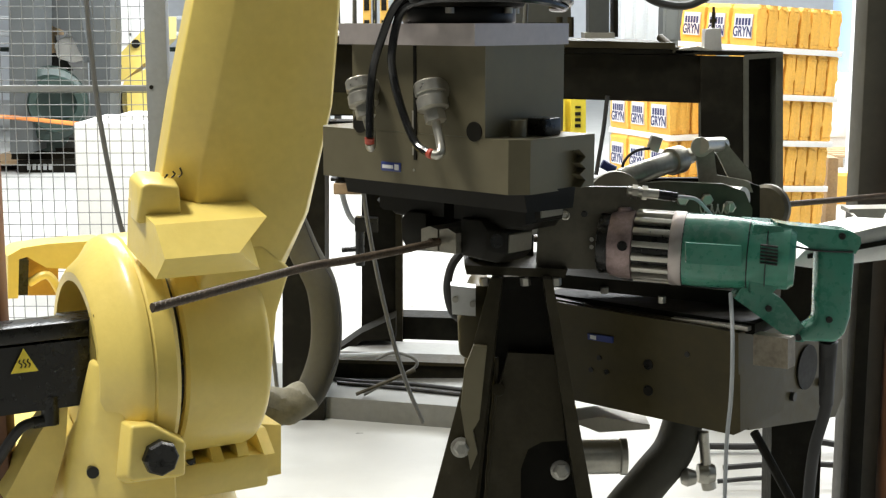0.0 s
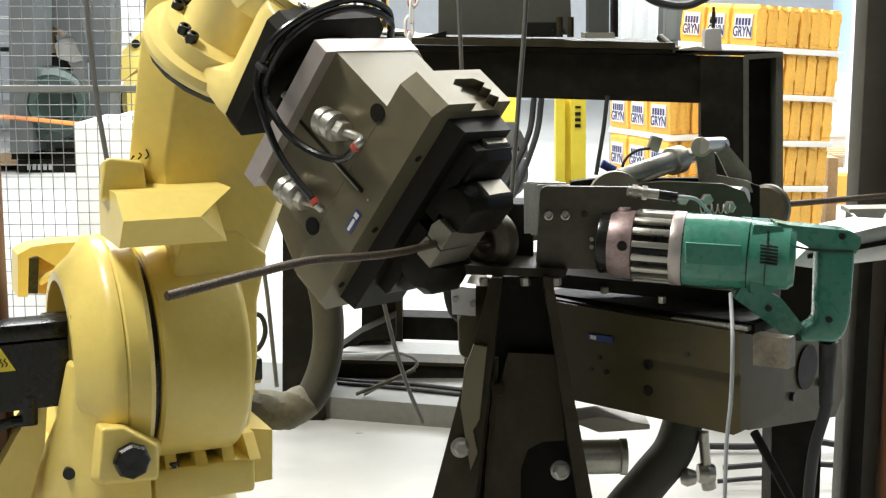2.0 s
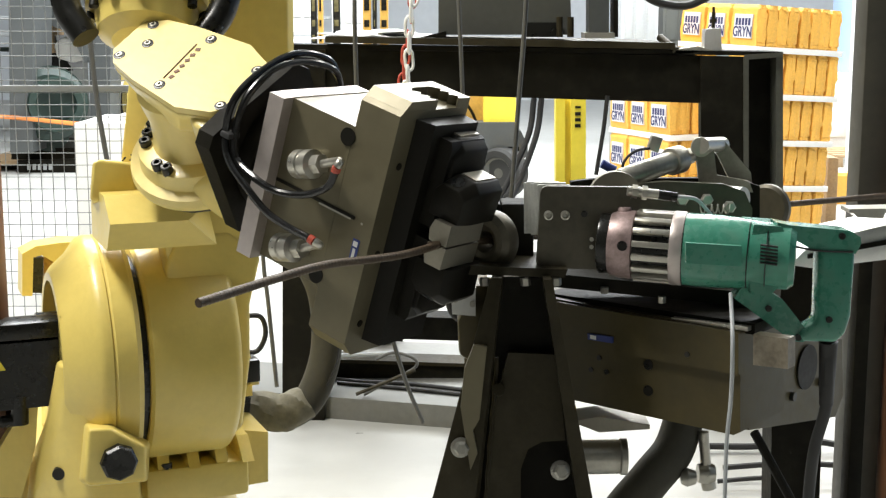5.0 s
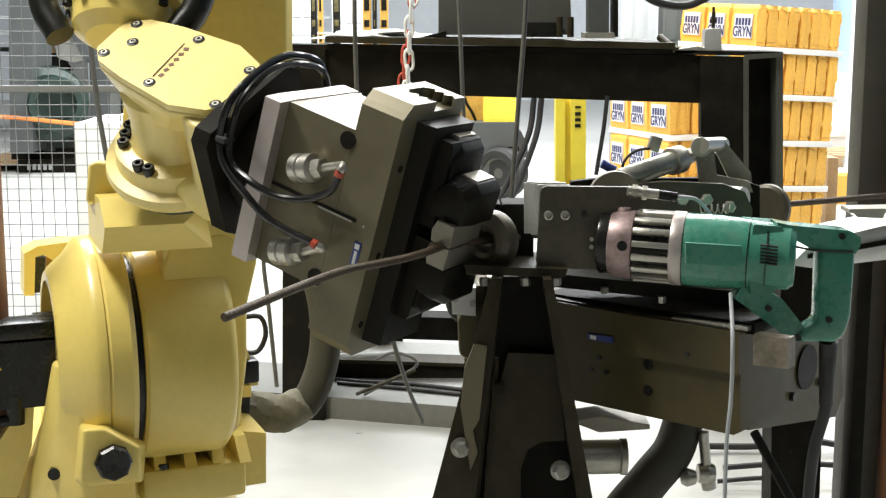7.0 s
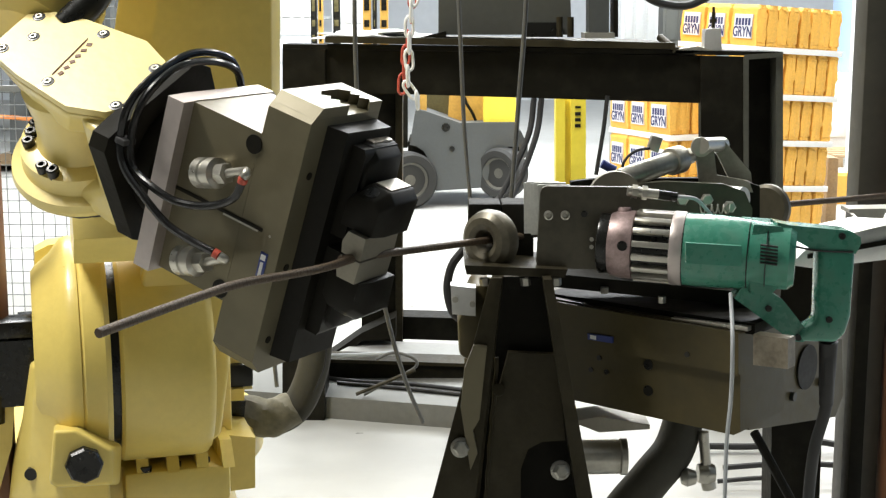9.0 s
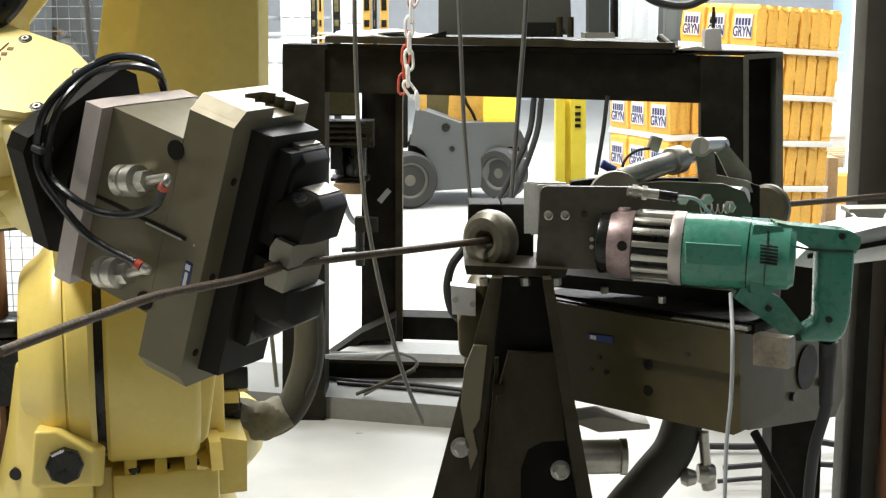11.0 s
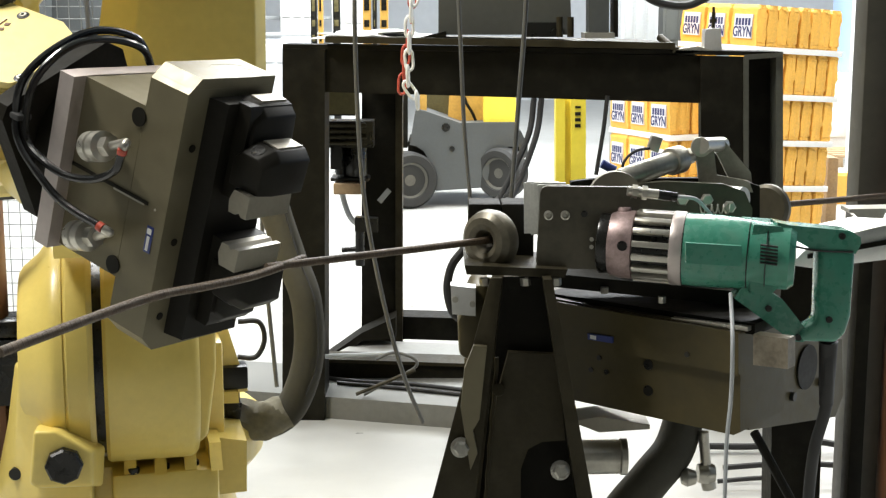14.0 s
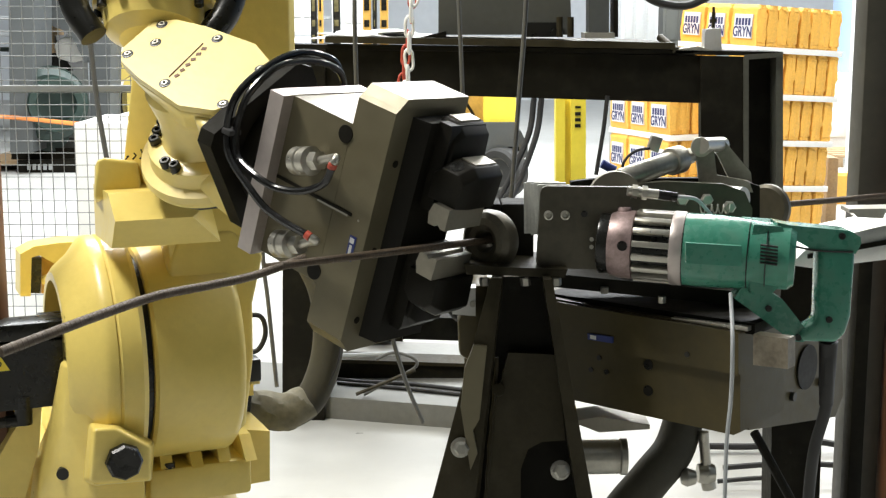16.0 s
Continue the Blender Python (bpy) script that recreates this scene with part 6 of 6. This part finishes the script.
for x0, x1, dep, mt in ((553, 563, 13.0, BLACKP), (566, 574, 13.0, ORANGEY), (592, 604, 13.5, BLACKP), (644, 658, 12.0, ORANGEY), (674, 688, 12.0, ORANGEY), (661, 668, 12.0, BLACKP)):
    c0, c1 = (x0 - 784) / 2413 * dep, (x1 - 784) / 2413 * dep
    p = thing("mast_post", (c0, dep, 0), "worn yellow and black lifting mast post far behind", "mast", "mast posts")
    on(p, "rail", box(c0, c1, dep, dep + 0.1, 0.0, 3.0, 0.004), mt)
    for k in range(14):
        on(p, "mast_mark", box(c0 + 0.012, c1 - 0.012, dep - 0.006, dep, 1.30 + 0.11 * k + 0.03 * (k % 3), 1.36 + 0.11 * k + 0.03 * (k % 3), 0.002), DARKST if mt is ORANGEY else OLIVE)
for dep, z in ((17.0, 1.35), (17.6, 1.15), (18.2, 1.55)):
    solid("conveyor", join(box(-7.5, -1.2, dep, dep + 0.5, z - 0.05, z, 0.01), *[box(-7.4 + 1.2 * k, -7.32 + 1.2 * k, dep, dep + 0.08, 0, z - 0.08, 0.004) for k in range(6)]), GREENM if dep == 17.6 else LGREY, "roller conveyor far down the hall", "conveyor", "conveyors")
solid("dark_pallet", join(*[box((4.023, 14.000, 0.400)[0], (4.023, 14.000, 0.400)[0] + 1.1, 14 + 0.2 * k, 14.12 + 0.2 * k, 0.1, 0.13, 0.002) for k in range(5)], *[box((4.023, 14.000, 0.400)[0] + 0.45 * k, (4.023, 14.000, 0.400)[0] + 0.1 + 0.45 * k, 14, 15, 0, 0.1, 0.002) for k in range(3)]), WOOD, "wooden pallet on the floor far behind", "pallet", "pallets")
solid("card_box", box((2.664, 9.400, 0.480)[0], (2.738, 9.400, 0.480)[0], 9.4, 9.7, 0, (2.680, 9.400, 0.559)[2], 0.006), WOOD, "brown cardboard box beside the bag load", "box")
solid("white_column", box((3.901, 13.000, 1.267)[0], (3.986, 13.000, 1.267)[0], 13, 13.2, 0, 3, 0.01), CARD, "white slim column far behind", "column")

# ---- what moves ----
# seconds; place and turn of the gripper; turn of the turret, lean of the lower arm and roll of the wrist on the flange
ROWS = [
    (0.0, (-0.004, 2.397, 1.111, 62.0, 89.9, -70.3), 6.1, -11.6, -62),
    (0.5, (-0.007, 2.393, 1.112, 83.4, 76.9, -46.2), 5.1, -7.8, -58),
    (1.0, (-0.010, 2.389, 1.112, 88.0, 62.7, -40.4), 3.6, -4.1, -52),
    (1.5, (-0.011, 2.384, 1.111, 89.3, 49.2, -40.3), 2.4, -1.7, -44),
    (2.0, (-0.011, 2.380, 1.110, 89.5, 37.2, -40.0), 1.2, -0.1, -33),
    (2.5, (-0.011, 2.389, 1.111, 89.0, 26.2, -39.4), 0.45, 0.1, -17.8),
    (3.0, (-0.014, 2.397, 1.111, 89.2, 17.3, -38.4), -0.1, 0, 0),
    (3.5, (-0.014, 2.397, 1.111, 89.2, 17.3, -38.4), -0.1, 0, 0),
    (4.3, (-0.014, 2.397, 1.111, 89.2, 17.3, -38.4), -0.1, 0, 0),
    (6.3, (0.016, 2.356, 1.098, 92.2, 17.5, -28.5), -3.2, -3.2, -5.8),
    (6.5, (0.011, 2.368, 1.100, 92.0, 17.3, -28.6), -2.8, -3, -5.8),
    (7.0, (-0.001, 2.409, 1.102, 91.9, 17.8, -30.2), -1.9, -1.8, -5.6),
    (7.5, (-0.001, 2.409, 1.102, 91.9, 17.8, -30.2), -1.9, -1.8, -5.6),
    (8.0, (-0.014, 2.394, 1.104, 91.7, 17.4, -30.6), -2.25, -2, -6.2),
    (8.5, (-0.080, 2.332, 1.104, 91.7, 18.4, -30.2), -4.35, -3.4, -4.6),
    (9.0, (-0.151, 2.263, 1.105, 91.6, 18.8, -29.8), -6.75, -4.9, -3.6),
    (9.2, (-0.178, 2.228, 1.107, 91.5, 18.4, -29.4), -7.5, -5.4, -4),
    (11.2, (-0.263, 2.184, 1.106, 91.6, 17.8, -27.8), -10, -6.5, -8.3),
    (12.5, (-0.263, 2.184, 1.106, 91.6, 17.8, -27.8), -10, -6.5, -8.3),
    (13.0, (-0.324, 2.210, 1.134, 90.6, 17.3, -32.6), -10.55, -5, -8),
    (13.5, (-0.380, 2.237, 1.156, 90.2, 17.4, -34.2), -11.1, -3.5, -7.8),
    (14.0, (-0.343, 2.243, 1.153, 90.2, 17.4, -35.1), -10.1, -3, -7.6),
    (14.5, (-0.261, 2.291, 1.143, 90.3, 17.3, -35.9), -7.75, -2, -7.2),
    (15.0, (-0.176, 2.348, 1.127, 89.8, 17.9, -35.8), -5.1, -1.2, -5),
    (15.5, (-0.093, 2.393, 1.117, 89.6, 17.9, -36.2), -2.6, -0.5, -3.6),
    (16.0, (-0.014, 2.398, 1.110, 89.3, 17.4, -38.2), -0.1, 0, -0.6),
]
RELEASE = 11.5
# bend of the bar at the grip, in degrees
FLEX = {0: (-3.45, 0.75), 0.5: (-1.9, 2.74), 1: (-2, 2.51), 1.5: (-3.54, 3.72), 2: (-3.2, 4.4), 2.5: (-1.83, 5.36), 3: (-1.2, 5), 3.5: (-1.2, 5), 4.3: (-1.2, 5), 6.3: (-0.45, 4.77), 6.5: (0.19, 3.6), 7: (0.76, 0.95), 7.5: (0.76, 0.95), 8: (1, 1), 8.5: (0.61, 1.31), 9: (-0.03, 1.46), 9.2: (-0.56, 2.09), 11.2: (0.6, 1)}


def roll(phi):
    """Turn about the axis of the tool flange."""
    return pose(0, 0, -0.050) @ pose(0, 0, 0, phi) @ pose(0, 0, 0.050)


def motions():
    grip = [(t, pose(*p)) for t, p, turn, lean, phi in ROWS]
    walk(gripper, grip)
    home = Matrix.Translation((-J1X, -J1Y, 0))
    for ob in on_grip:
        walk(ob, [(t, home @ pose(*p) @ roll(phi)) for t, p, turn, lean, phi in ROWS])
    for ob in on_turret:
        slide = 0.0045 if ob is sleeve else 0.0  # the loose sleeve swings a little further than the turret
        walk(ob, [(t, Matrix.Translation((slide * min(turn, 0), 0, 0)) @ turret_pose(turn)) for t, p, turn, lean, phi in ROWS])
    for ob in on_arm:
        walk(ob, [(t, arm_pose(turn, lean)) for t, p, turn, lean, phi in ROWS])
    rows = []
    for t, p, turn, lean, phi in ROWS:
        elbow = (arm_pose(turn, lean) @ Vector((0.12, 0.0, 1.28)))
        end = home @ (pose(*p) @ (roll(phi) @ (TILT @ Vector((-0.875, 0.06, -0.10)))))
        rows.append((t, look(end + (elbow - end).normalized() * 0.78, end)))
    walk(forearm, rows)
    # the jaws part once the bar has been drawn out
    opening = ((0, 0), (11.5, 0), (11.6, 0.25), (11.7, 0.55), (11.8, 0.85), (11.95, 1), (16, 1))
    for ob, s in ((jaw_up, 0.026), (jaw_low, -0.026), (jaw_rack, 0.0295)):
        walk(ob, [(t, pose(0, s * k, 0)) for t, k in opening])
    # the bar follows the grip until it is let go
    held, drawn = [], []
    for t, m in grip:
        if t > RELEASE:
            break
        # the grip takes the bar anew a little nearer its free end, and the bar flexes as it is drawn
        held.append((t, m @ pose(0, 0, -0.045 if t > 5 else 0, *FLEX[t])))
        back = GUIDE - m.translation
        aim = (m.to_3x3() @ Vector((0, 0, -1))).rotation_difference(back.normalized()).to_matrix().to_4x4()
        drawn.append((t, Matrix.Translation(m.translation) @ aim @ m.to_3x3().to_4x4()))
    pull = [(t, Matrix.Translation(rear_a + (rear_b - rear_a).normalized() * -(((m.translation - GUIDE).length) - 0.16) * 0.4)) for t, m in held]
    for ob, track in ((free_length, held), (middle_length, drawn), (rear_length, pull)):
        walk(ob, track + [(RELEASE, track[-1][1]), (16, track[-1][1])])


motions()
